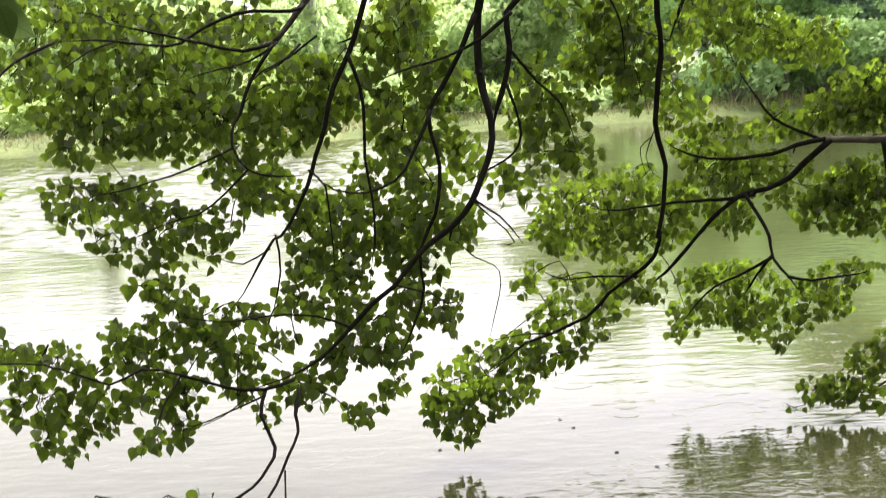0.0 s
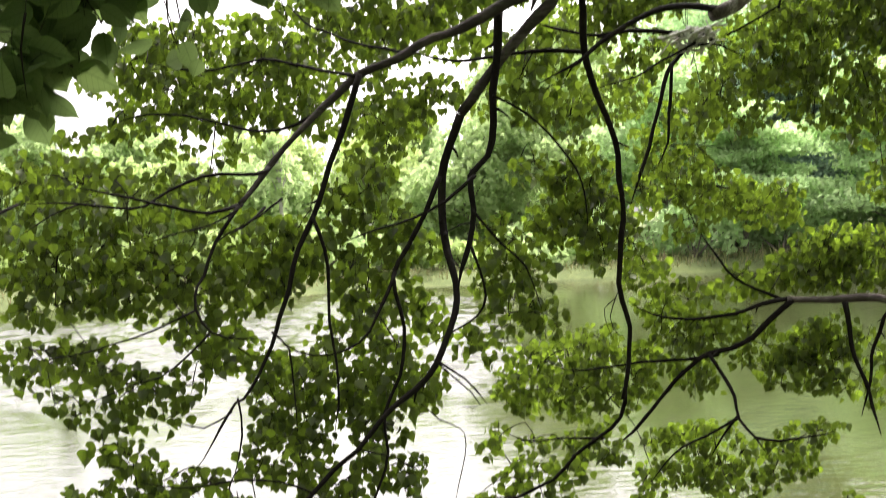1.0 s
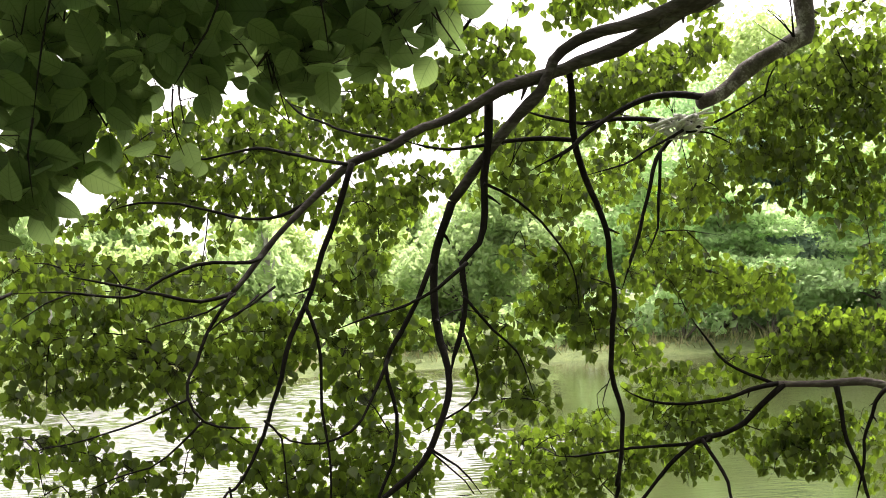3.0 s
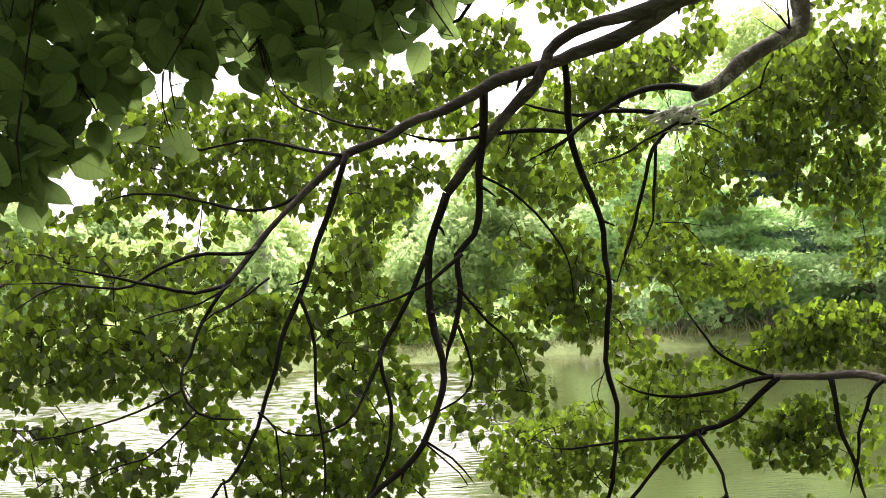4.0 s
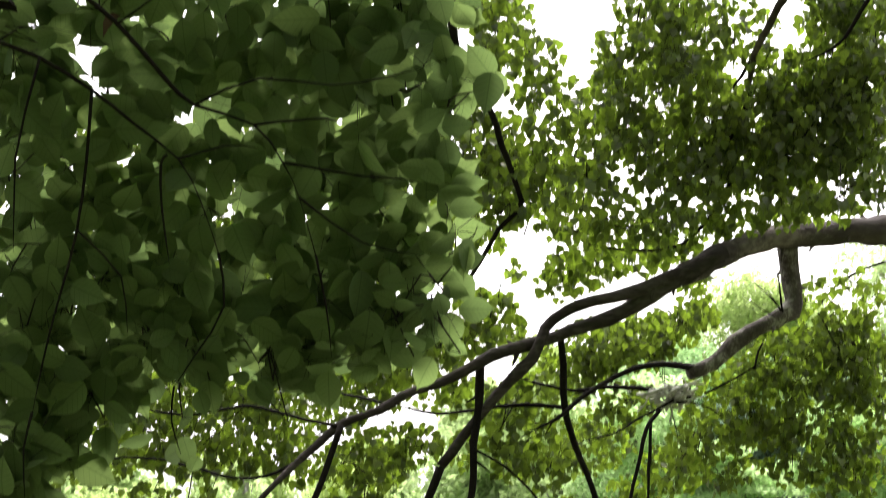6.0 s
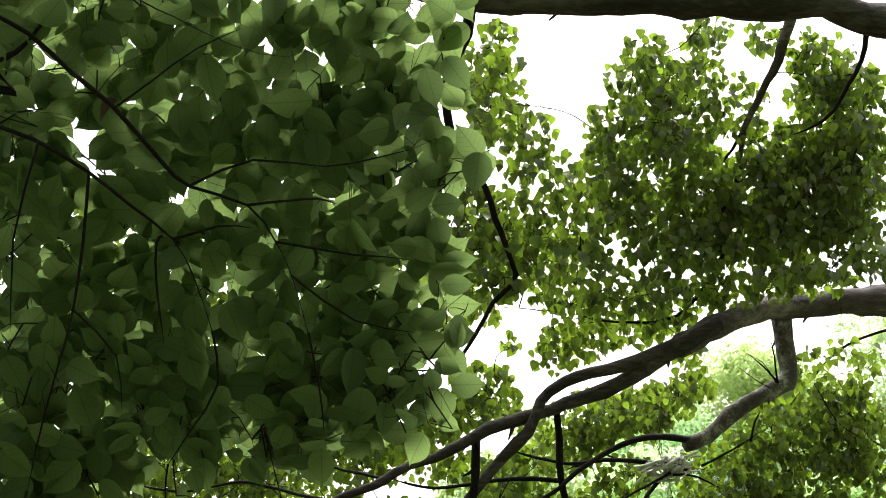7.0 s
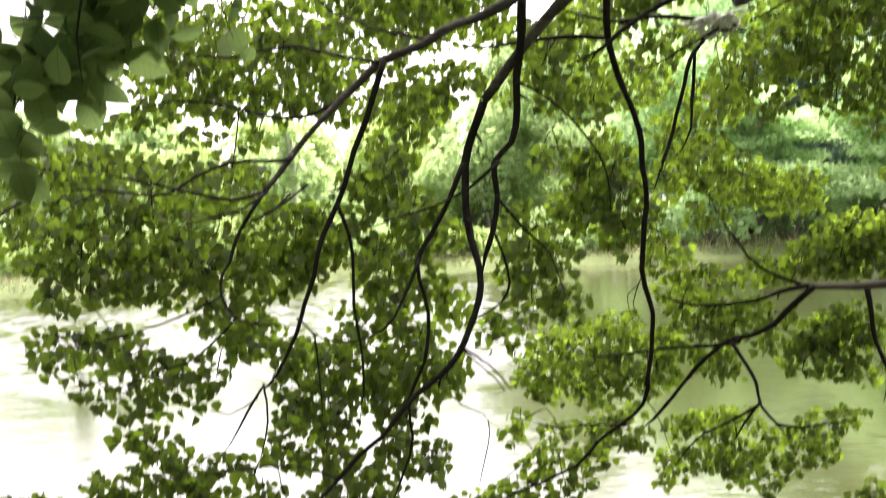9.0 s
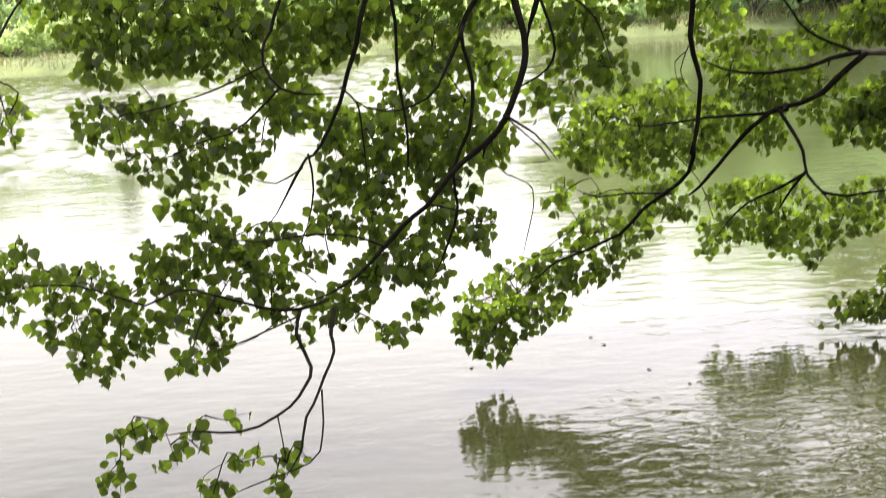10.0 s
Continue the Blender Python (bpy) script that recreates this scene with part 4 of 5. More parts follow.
limb(near_limbs, "s3", 0.0017, 0.0010, [(-0.222, 1.300, 2.138), (-0.228, 1.301, 2.132), (-0.229, 1.314, 2.086), (-0.222, 1.330, 2.028)])
limb(near_limbs, "s4", 0.0017, 0.0010, [(-0.133, 1.300, 2.171), (-0.091, 1.302, 2.177), (-0.061, 1.302, 2.180), (-0.037, 1.306, 2.173)])
limb(near_limbs, "s5", 0.0020, 0.0010, [(-1.800, -0.300, 2.900), (-0.900, 0.900, 2.900), (-0.312, 1.218, 2.434), (-0.244, 1.244, 2.387), (-0.208, 1.247, 2.368), (-0.148, 1.256, 2.339), (-0.088, 1.255, 2.324), (-0.039, 1.238, 2.336)])
limb(near_limbs, "s6", 0.0017, 0.0008, [(-0.211, 1.303, 2.135), (-0.164, 1.305, 2.148), (-0.128, 1.309, 2.148)])
limb(near_limbs, "s7", 0.0017, 0.0010, [(-1.900, -0.400, 2.300), (-1.200, 0.800, 2.400), (-0.427, 1.285, 2.280), (-0.390, 1.280, 2.275), (-0.336, 1.278, 2.271), (-0.282, 1.279, 2.253)])
limb(near_limbs, "s8", 0.0085, 0.0064, [(-1.900, -0.400, 2.400), (-1.300, 0.800, 2.500), (-0.473, 1.306, 2.326), (-0.421, 1.314, 2.346), (-0.392, 1.316, 2.360), (-0.367, 1.310, 2.388), (-0.334, 1.293, 2.435)])
limb(near_limbs, "s10", 0.0017, 0.0007, [(-0.175, 1.363, 2.047), (-0.170, 1.376, 1.993), (-0.200, 1.382, 1.939), (-0.224, 1.383, 1.903)])
limb(near_limbs, "s11", 0.0017, 0.0007, [(-0.071, 1.372, 2.046), (-0.060, 1.385, 1.992), (-0.055, 1.395, 1.937)])
limb(near_limbs, "s12", 0.0020, 0.0007, [(-0.301, 1.292, 2.210), (-0.308, 1.315, 2.138), (-0.321, 1.332, 2.068), (-0.339, 1.345, 1.997), (-0.355, 1.353, 1.927), (-0.365, 1.359, 1.869)])
limb(near_limbs, "s13", 0.0017, 0.0007, [(-0.350, 1.270, 2.237), (-0.375, 1.299, 2.134), (-0.382, 1.323, 2.042)])
limb(near_limbs, "s14", 0.0017, 0.0006, [(-0.104, 1.315, 2.134), (-0.020, 1.323, 2.121), (0.041, 1.324, 2.114)])
limb(near_limbs, "s15", 0.0017, 0.0006, [(-0.087, 1.327, 2.099), (-0.021, 1.342, 2.051), (0.046, 1.344, 2.037)])
limb(near_limbs, "s16", 0.0017, 0.0007, [(-0.370, 1.383, 1.882), (-0.379, 1.387, 1.841), (-0.376, 1.393, 1.793)])
limb(near_limbs, "s17", 0.0013, 0.0007, [(-0.275, 1.272, 2.272), (-0.233, 1.269, 2.300), (-0.185, 1.260, 2.335), (-0.136, 1.254, 2.358)])
limb(near_limbs, "s18", 0.0013, 0.0007, [(-0.226, 1.408, 1.910), (-0.229, 1.414, 1.874), (-0.219, 1.421, 1.838)])
limb(near_limbs, "s19", 0.0013, 0.0007, [(-0.321, 1.332, 2.068), (-0.276, 1.353, 2.022), (-0.270, 1.366, 1.963)])
limb(near_limbs, "s9", 0.0017, 0.0008, [(-0.192, 1.287, 2.190), (-0.126, 1.284, 2.219), (-0.054, 1.290, 2.214), (0.001, 1.289, 2.219), (0.044, 1.285, 2.227)])
sprays(tree_sprays, 1.0, [(-1.49, 4.41, 0.69, 0.1, 0.08), (-1.36, 4.45, 0.69, 0.08, 0.07), (-1.46, 4.39, 0.55, 0.14, 0.09), (-1.34, 4.39, 0.44, 0.12, 0.09), (-1.23, 4.44, 0.50, 0.1, 0.09), (-1.29, 4.45, 0.61, 0.08, 0.07), (-1.11, 4.51, 0.67, 0.12, 0.09), (-1.16, 4.52, 0.76, 0.08, 0.07), (-1.07, 4.49, 0.55, 0.12, 0.09), (-0.99, 4.12, 0.48, 0.0648, 0.0555), (-0.97, 4.48, 0.42, 0.06, 0.06), (-0.95, 4.51, 0.54, 0.08, 0.07), (-0.98, 4.56, 0.77, 0.12, 0.08), (-0.85, 4.59, 0.79, 0.1, 0.08), (-0.99, 4.57, 0.89, 0.1, 0.07), (-1.08, 4.56, 0.94, 0.07, 0.07)])
sprays(tree_sprays, 1.0, [(-0.91, 4.55, 0.66, 0.14, 0.1), (-0.75, 4.57, 0.63, 0.1, 0.09), (-0.77, 4.55, 0.54, 0.08, 0.05), (-0.72, 4.61, 0.80, 0.08, 0.06), (-0.63, 4.60, 0.70, 0.07, 0.05), (-0.57, 4.64, 0.83, 0.09, 0.06), (-0.44, 4.65, 0.80, 0.12, 0.08), (-0.30, 4.65, 0.75, 0.12, 0.09), (-0.33, 4.63, 0.66, 0.14, 0.08), (-0.21, 4.63, 0.65, 0.1, 0.08), (-0.43, 4.61, 0.61, 0.12, 0.08), (-0.58, 4.58, 0.54, 0.1, 0.07), (-0.50, 4.58, 0.49, 0.08, 0.05), (-0.68, 4.54, 0.43, 0.05, 0.05)])
sprays(tree_sprays, 1.0, [(-0.35, 4.67, 0.39, 0.07, 0.06), (-0.26, 4.70, 0.45, 0.06, 0.05), (-0.12, 4.77, 0.75, 0.12, 0.07), (-0.02, 4.77, 0.76, 0.08, 0.06), (0.00, 4.76, 0.68, 0.06, 0.03), (-0.15, 4.78, 0.83, 0.1, 0.06), (-0.38, 4.77, 0.87, 0.1, 0.06), (-0.53, 4.76, 0.90, 0.08, 0.06), (-0.22, 4.71, 0.48, 0.05, 0.05)])
sprays(tree_sprays, 1.0, [(-1.15, 3.92, 0.29, 0.0648, 0.0555), (-1.20, 3.88, 0.19, 0.0555, 0.0648), (-1.08, 3.95, 0.31, 0.0463, 0.037), (-1.04, 3.92, 0.20, 0.037, 0.0278), (-0.96, 3.96, 0.27, 0.0555, 0.037), (-0.93, 3.99, 0.31, 0.0185, 0.0185), (-0.83, 4.01, 0.31, 0.037, 0.0278)])
sprays(tree_sprays, 1.0, [(-0.68, 3.98, 0.15, 0.0463, 0.0555), (-0.64, 4.00, 0.18, 0.037, 0.037), (-0.80, 3.97, 0.18, 0.0463, 0.037), (-0.90, 3.91, 0.10, 0.074, 0.0463), (-0.71, 3.95, 0.08, 0.037, 0.0463)])
sprays(tree_sprays, 1.0, [(-1.52, 4.32, 1.30, 0.05, 0.05), (-1.55, 4.30, 1.22, 0.03, 0.03), (-1.64, 4.27, 1.26, 0.08, 0.08)])
sprays(tree_sprays, 0.8, [(-1.56, 4.24, 0.78, 0.08, 0.04), (-1.47, 4.26, 0.75, 0.09, 0.05), (-1.38, 4.28, 0.74, 0.05, 0.04), (-1.58, 4.22, 0.72, 0.05, 0.06)])
sprays(tree_sprays, 1.0, [(-1.59, 4.20, 0.68, 0.03, 0.07), (-1.57, 4.24, 0.85, 0.07, 0.03), (-1.70, 4.18, 0.77, 0.11, 0.1)])
sprays(tree_sprays, 1.0, [(-0.01, 5.29, 0.32, 0.14, 0.11), (0.02, 5.25, 0.16, 0.11, 0.08), (-0.05, 5.26, 0.22, 0.09, 0.08), (0.14, 5.48, 0.36, 0.14, 0.11), (0.11, 5.27, 0.27, 0.12, 0.09), (0.29, 5.47, 0.36, 0.13, 0.09), (0.23, 5.28, 0.29, 0.11, 0.07), (0.41, 5.47, 0.38, 0.11, 0.07), (0.52, 5.47, 0.44, 0.08, 0.06), (0.32, 5.49, 0.47, 0.11, 0.05), (0.50, 5.51, 0.61, 0.11, 0.06), (0.42, 5.50, 0.57, 0.08, 0.07), (0.61, 5.48, 0.51, 0.07, 0.06), (0.66, 5.48, 0.58, 0.09, 0.05), (0.31, 5.53, 0.70, 0.06, 0.06)])
sprays(tree_sprays, 1.0, [(0.36, 5.70, 0.73, 0.05, 0.04), (0.74, 5.63, 0.62, 0.12, 0.05), (0.53, 5.68, 0.67, 0.11, 0.04), (0.72, 5.66, 0.69, 0.11, 0.05), (0.87, 5.62, 0.62, 0.08, 0.06), (0.83, 5.65, 0.74, 0.1, 0.05)])
sprays(tree_sprays, 0.8, [(-1.36, 4.63, 1.25, 0.08, 0.08), (-1.25, 4.66, 1.24, 0.1, 0.08), (-1.26, 4.64, 1.09, 0.05, 0.05), (-1.11, 4.70, 1.21, 0.12, 0.09), (-1.15, 4.67, 1.06, 0.08, 0.07), (-1.02, 4.71, 1.13, 0.12, 0.09), (-1.01, 4.70, 1.01, 0.09, 0.06), (-0.91, 4.73, 1.11, 0.11, 0.09), (-0.87, 4.73, 1.00, 0.07, 0.05), (-0.80, 4.75, 1.10, 0.06, 0.06), (-0.72, 4.77, 1.18, 0.09, 0.06), (-0.77, 4.77, 1.27, 0.1, 0.06), (-0.65, 4.79, 1.28, 0.08, 0.04), (-1.21, 4.64, 1.00, 0.02, 0.03)])
sprays(tree_sprays, 1.0, [(-0.53, 4.89, 1.15, 0.08, 0.07), (-0.52, 4.88, 1.03, 0.09, 0.09), (-0.54, 4.87, 0.93, 0.07, 0.06), (-0.40, 4.90, 1.08, 0.09, 0.1), (-0.43, 4.88, 0.96, 0.1, 0.08), (-0.30, 4.91, 1.10, 0.08, 0.08), (-0.26, 4.90, 0.97, 0.09, 0.08), (-0.37, 4.88, 0.90, 0.08, 0.06), (-0.15, 4.91, 1.05, 0.1, 0.09), (-0.20, 4.89, 0.93, 0.09, 0.07), (-0.04, 4.91, 1.06, 0.1, 0.08), (0.02, 4.90, 0.98, 0.08, 0.06), (-0.09, 4.89, 0.90, 0.08, 0.06), (-0.06, 4.92, 1.18, 0.1, 0.06), (0.08, 4.91, 1.06, 0.08, 0.06)])
sprays(tree_sprays, 1.0, [(0.59, 6.46, 0.89, 0.14, 0.11), (0.72, 6.46, 1.00, 0.14, 0.1), (0.81, 6.43, 0.85, 0.15, 0.11), (0.95, 6.43, 0.96, 0.14, 0.11), (0.61, 6.44, 0.75, 0.14, 0.08), (0.81, 6.43, 0.72, 0.14, 0.08), (0.99, 6.40, 0.76, 0.14, 0.1), (1.13, 6.39, 0.82, 0.11, 0.08), (0.47, 6.47, 0.83, 0.08, 0.1), (1.14, 6.40, 0.95, 0.14, 0.08), (0.95, 6.44, 1.07, 0.13, 0.07)])
sprays(tree_sprays, 1.0, [(1.30, 6.38, 1.09, 0.16, 0.1), (1.23, 6.41, 1.20, 0.14, 0.07), (1.47, 6.35, 1.13, 0.16, 0.08), (1.38, 6.34, 0.86, 0.14, 0.08), (1.48, 6.33, 1.00, 0.14, 0.05), (1.67, 6.30, 1.07, 0.11, 0.07), (1.62, 6.30, 0.94, 0.11, 0.05)])
sprays(tree_sprays, 1.0, [(1.18, 6.38, 0.36, 0.11, 0.11), (1.21, 6.40, 0.53, 0.1, 0.07), (1.35, 6.38, 0.55, 0.14, 0.08), (1.36, 6.35, 0.38, 0.15, 0.11), (1.50, 6.31, 0.35, 0.14, 0.12), (1.48, 6.35, 0.55, 0.12, 0.1), (1.54, 6.07, 0.31, 0.08, 0.07), (1.66, 6.28, 0.46, 0.12, 0.1), (1.72, 6.24, 0.35, 0.11, 0.07), (1.84, 6.24, 0.51, 0.12, 0.1), (1.86, 6.22, 0.41, 0.08, 0.07), (1.97, 6.21, 0.57, 0.1, 0.06), (1.08, 6.17, 0.32, 0.07, 0.04)])
sprays(tree_sprays, 1.0, [(1.84, 6.33, 0.95, 0.14, 0.11), (1.97, 6.30, 0.98, 0.14, 0.13), (2.06, 6.26, 1.00, 0.11, 0.14), (1.94, 6.29, 0.81, 0.14, 0.07), (2.05, 6.24, 0.78, 0.08, 0.07), (1.76, 6.35, 0.86, 0.08, 0.08), (1.86, 6.36, 1.36, 0.14, 0.08), (2.01, 6.32, 1.38, 0.14, 0.1), (2.08, 6.30, 1.45, 0.11, 0.11), (1.95, 6.33, 1.28, 0.16, 0.05), (1.70, 6.40, 1.26, 0.11, 0.05)])
sprays(tree_sprays, 1.0, [(1.62, 5.69, 0.13, 0.09, 0.07), (1.71, 5.66, 0.13, 0.11, 0.07), (1.84, 5.66, 0.26, 0.11, 0.08), (1.89, 5.66, 0.33, 0.07, 0.08), (1.83, 5.63, 0.13, 0.09, 0.07), (1.49, 5.70, 0.04, 0.06, 0.02), (1.85, 5.59, 0.04, 0.05, 0.05)])
sprays(tree_sprays, 0.64, [(-0.93, 4.97, 1.59, 0.68, 0.21), (-1.30, 4.89, 1.65, 0.28, 0.23), (-0.83, 4.98, 1.45, 0.51, 0.15), (-1.30, 4.88, 1.42, 0.21, 0.11), (-1.01, 4.95, 1.80, 0.47, 0.08), (-0.44, 5.04, 1.61, 0.17, 0.13)])
sprays(tree_sprays, 0.65, [(-0.59, 5.12, 1.47, 0.19, 0.15), (-0.27, 5.15, 1.73, 0.13, 0.11), (-1.20, 5.02, 1.88, 0.32, 0.05), (-0.76, 5.10, 1.85, 0.15, 0.05), (-0.78, 5.09, 1.28, 0.17, 0.09), (-1.20, 5.01, 1.22, 0.13, 0.06)])
sprays(tree_sprays, 1.0, [(-0.18, 5.16, 1.79, 0.15, 0.09), (-0.13, 5.15, 1.88, 0.09, 0.05), (-0.28, 5.15, 1.55, 0.13, 0.1), (-0.10, 5.16, 1.50, 0.13, 0.11), (0.03, 5.16, 1.58, 0.11, 0.11), (-0.45, 5.14, 1.52, 0.11, 0.09), (-0.15, 5.15, 1.32, 0.13, 0.09), (0.02, 5.15, 1.36, 0.11, 0.09), (-0.09, 5.16, 1.67, 0.15, 0.09), (0.39, 5.14, 1.57, 0.13, 0.11), (0.36, 5.14, 1.43, 0.13, 0.09), (0.52, 5.13, 1.44, 0.1, 0.08), (0.40, 5.13, 1.30, 0.13, 0.11), (0.53, 5.12, 1.27, 0.1, 0.09), (0.28, 5.13, 1.16, 0.11, 0.09)])
sprays(tree_sprays, 0.9, [(0.51, 5.31, 2.20, 0.09, 0.08), (0.55, 5.31, 2.10, 0.1, 0.08), (0.71, 5.30, 2.03, 0.09, 0.07), (0.75, 5.29, 2.11, 0.1, 0.08), (0.67, 5.33, 1.73, 0.13, 0.1), (0.76, 5.30, 1.85, 0.11, 0.11), (0.78, 5.30, 1.68, 0.11, 0.11), (0.64, 5.33, 1.60, 0.13, 0.09), (0.79, 5.30, 1.52, 0.11, 0.09), (0.91, 5.28, 1.56, 0.09, 0.09), (0.96, 5.28, 1.71, 0.09, 0.11), (0.99, 5.27, 1.44, 0.09, 0.06)])
sprays(tree_sprays, 1.0, [(-0.25, 5.40, 2.48, 0.14, 0.09), (-0.10, 5.39, 2.57, 0.11, 0.07), (-0.06, 5.42, 2.42, 0.14, 0.07), (0.08, 5.40, 2.52, 0.14, 0.09), (0.27, 5.39, 2.57, 0.14, 0.07), (0.39, 5.37, 2.61, 0.11, 0.08), (0.51, 5.35, 2.67, 0.11, 0.08), (0.06, 5.44, 2.21, 0.16, 0.07), (-0.12, 5.45, 2.12, 0.11, 0.08), (-0.04, 5.46, 2.00, 0.1, 0.08), (0.04, 5.45, 2.11, 0.1, 0.09), (0.17, 5.44, 2.19, 0.11, 0.09), (-0.06, 5.46, 1.89, 0.07, 0.06), (-0.21, 5.46, 1.94, 0.07, 0.06), (-0.34, 5.44, 2.11, 0.09, 0.09), (0.55, 5.40, 2.33, 0.11, 0.09)])
sprays(tree_sprays, 0.95, [(-1.08, 5.42, 2.40, 0.16, 0.14), (-0.96, 5.46, 2.24, 0.19, 0.12), (-0.82, 5.49, 2.14, 0.16, 0.09), (-0.64, 5.50, 2.30, 0.19, 0.14), (-0.56, 5.49, 2.45, 0.14, 0.12), (-0.43, 5.47, 2.62, 0.12, 0.09), (-0.60, 5.52, 2.14, 0.16, 0.09), (-0.40, 5.51, 2.33, 0.14, 0.14), (-0.41, 5.53, 2.15, 0.12, 0.09), (-1.10, 5.44, 2.12, 0.12, 0.07), (-1.28, 5.41, 2.08, 0.14, 0.04), (-0.93, 5.48, 2.02, 0.12, 0.04), (-0.70, 5.52, 1.99, 0.07, 0.05), (-0.86, 5.45, 2.44, 0.16, 0.14), (-0.29, 5.48, 2.64, 0.12, 0.09), (-0.03, 5.47, 2.72, 0.14, 0.09)])
sprays(tree_sprays, 0.65, [(2.14, 6.20, 2.44, 0.36, 0.42), (2.25, 6.19, 2.08, 0.25, 0.17), (1.88, 6.31, 2.28, 0.22, 0.19), (1.61, 6.38, 2.21, 0.17, 0.17), (2.33, 6.10, 2.64, 0.19, 0.28), (1.96, 6.22, 2.65, 0.19, 0.17), (2.31, 6.19, 1.75, 0.17, 0.11)])
sprays(tree_sprays, 1.0, [(1.52, 6.62, 2.16, 0.17, 0.14), (1.46, 6.66, 1.84, 0.17, 0.16), (1.29, 6.68, 1.99, 0.13, 0.14), (1.67, 6.60, 1.71, 0.17, 0.13), (1.88, 6.54, 1.64, 0.17, 0.09), (1.40, 6.56, 2.82, 0.2, 0.14), (1.21, 6.60, 2.77, 0.17, 0.11), (1.08, 6.65, 2.67, 0.17, 0.1), (1.54, 6.53, 2.84, 0.17, 0.11), (1.65, 6.49, 2.91, 0.11, 0.09), (1.69, 6.54, 2.49, 0.17, 0.11), (1.89, 6.48, 2.56, 0.17, 0.11), (1.19, 6.67, 2.37, 0.17, 0.1), (1.33, 6.63, 2.49, 0.17, 0.11)])
sprays(tree_sprays, 1.0, [(2.33, 6.31, 1.45, 0.14, 0.11), (2.39, 6.28, 1.29, 0.11, 0.11), (2.21, 6.35, 1.34, 0.14, 0.08), (2.07, 6.39, 1.30, 0.14, 0.07), (1.62, 6.52, 1.26, 0.14, 0.06), (1.81, 6.46, 1.30, 0.14, 0.05)])
sprays(tree_sprays, 1.0, [(0.45, 4.52, 3.63, 0.09, 0.13), (0.51, 4.46, 3.77, 0.09, 0.09), (0.39, 4.69, 3.22, 0.09, 0.1), (0.63, 4.55, 3.52, 0.1, 0.13), (0.50, 4.75, 2.99, 0.1, 0.06), (0.67, 4.61, 3.36, 0.15, 0.13), (0.76, 4.65, 3.20, 0.16, 0.13), (0.60, 4.68, 3.16, 0.1, 0.1), (0.77, 4.69, 3.05, 0.19, 0.1), (0.46, 4.59, 3.48, 0.09, 0.09), (0.30, 4.72, 3.11, 0.05, 0.06)])
sprays(tree_sprays, 1.0, [(1.05, 5.01, 3.38, 0.18, 0.15), (1.01, 4.95, 3.60, 0.14, 0.14), (0.96, 4.91, 3.70, 0.09, 0.1), (1.16, 4.86, 3.73, 0.13, 0.15), (1.14, 4.76, 3.96, 0.1, 0.11), (1.20, 4.78, 3.88, 0.13, 0.11), (1.28, 4.88, 3.60, 0.15, 0.14), (1.34, 5.00, 3.21, 0.18, 0.11), (1.16, 5.05, 3.16, 0.18, 0.11)])
sprays(tree_sprays, 1.25, [(1.40, 5.01, 3.42, 0.18, 0.14), (1.61, 4.94, 3.45, 0.18, 0.14), (1.77, 4.90, 3.38, 0.21, 0.16), (1.94, 4.80, 3.49, 0.18, 0.18), (1.97, 4.69, 3.72, 0.14, 0.18), (1.79, 4.75, 3.76, 0.1, 0.1), (1.94, 4.90, 3.21, 0.18, 0.09), (1.69, 4.99, 3.20, 0.21, 0.09), (1.40, 4.74, 4.06, 0.09, 0.07), (1.60, 4.70, 4.00, 0.07, 0.07), (1.76, 4.68, 3.94, 0.07, 0.09), (1.85, 4.68, 3.87, 0.11, 0.14)])
sprays(tree_sprays, 1.0, [(1.76, 4.63, 3.01, 0.2, 0.06), (1.54, 4.71, 3.00, 0.13, 0.04), (1.90, 4.57, 3.02, 0.09, 0.08), (0.39, 4.82, 3.38, 0.07, 0.07), (0.51, 4.57, 3.95, 0.07, 0.09), (0.78, 4.89, 3.00, 0.17, 0.07), (1.00, 4.87, 2.96, 0.17, 0.07), (1.16, 4.82, 2.97, 0.13, 0.05), (1.02, 5.71, 3.02, 0.18, 0.08), (0.85, 5.75, 2.98, 0.09, 0.09), (1.23, 5.68, 3.01, 0.15, 0.06), (1.43, 5.66, 2.85, 0.07, 0.07)])
sprays(tree_sprays, 1.0, [(0.36, 4.64, 3.07, 0.1, 0.1), (0.50, 5.45, 3.09, 0.1, 0.08), (0.34, 5.48, 3.01, 0.1, 0.1), (0.80, 5.46, 2.89, 0.11, 0.1), (0.95, 5.43, 2.91, 0.12, 0.07), (1.23, 5.36, 2.96, 0.14, 0.05), (1.36, 5.35, 2.86, 0.07, 0.08), (0.56, 5.50, 2.81, 0.04, 0.04), (0.43, 5.53, 2.69, 0.12, 0.05), (0.26, 5.55, 2.63, 0.1, 0.05), (0.33, 4.51, 3.45, 0.06, 0.1)])
sprays(tree_sprays, 1.0, [(0.11, 5.48, 2.50, 0.14, 0.07), (0.42, 5.42, 2.77, 0.09, 0.07), (0.55, 5.41, 2.76, 0.07, 0.06), (0.30, 5.44, 2.68, 0.12, 0.06), (0.60, 5.38, 2.91, 0.04, 0.05), (-0.03, 5.48, 2.51, 0.12, 0.07)])
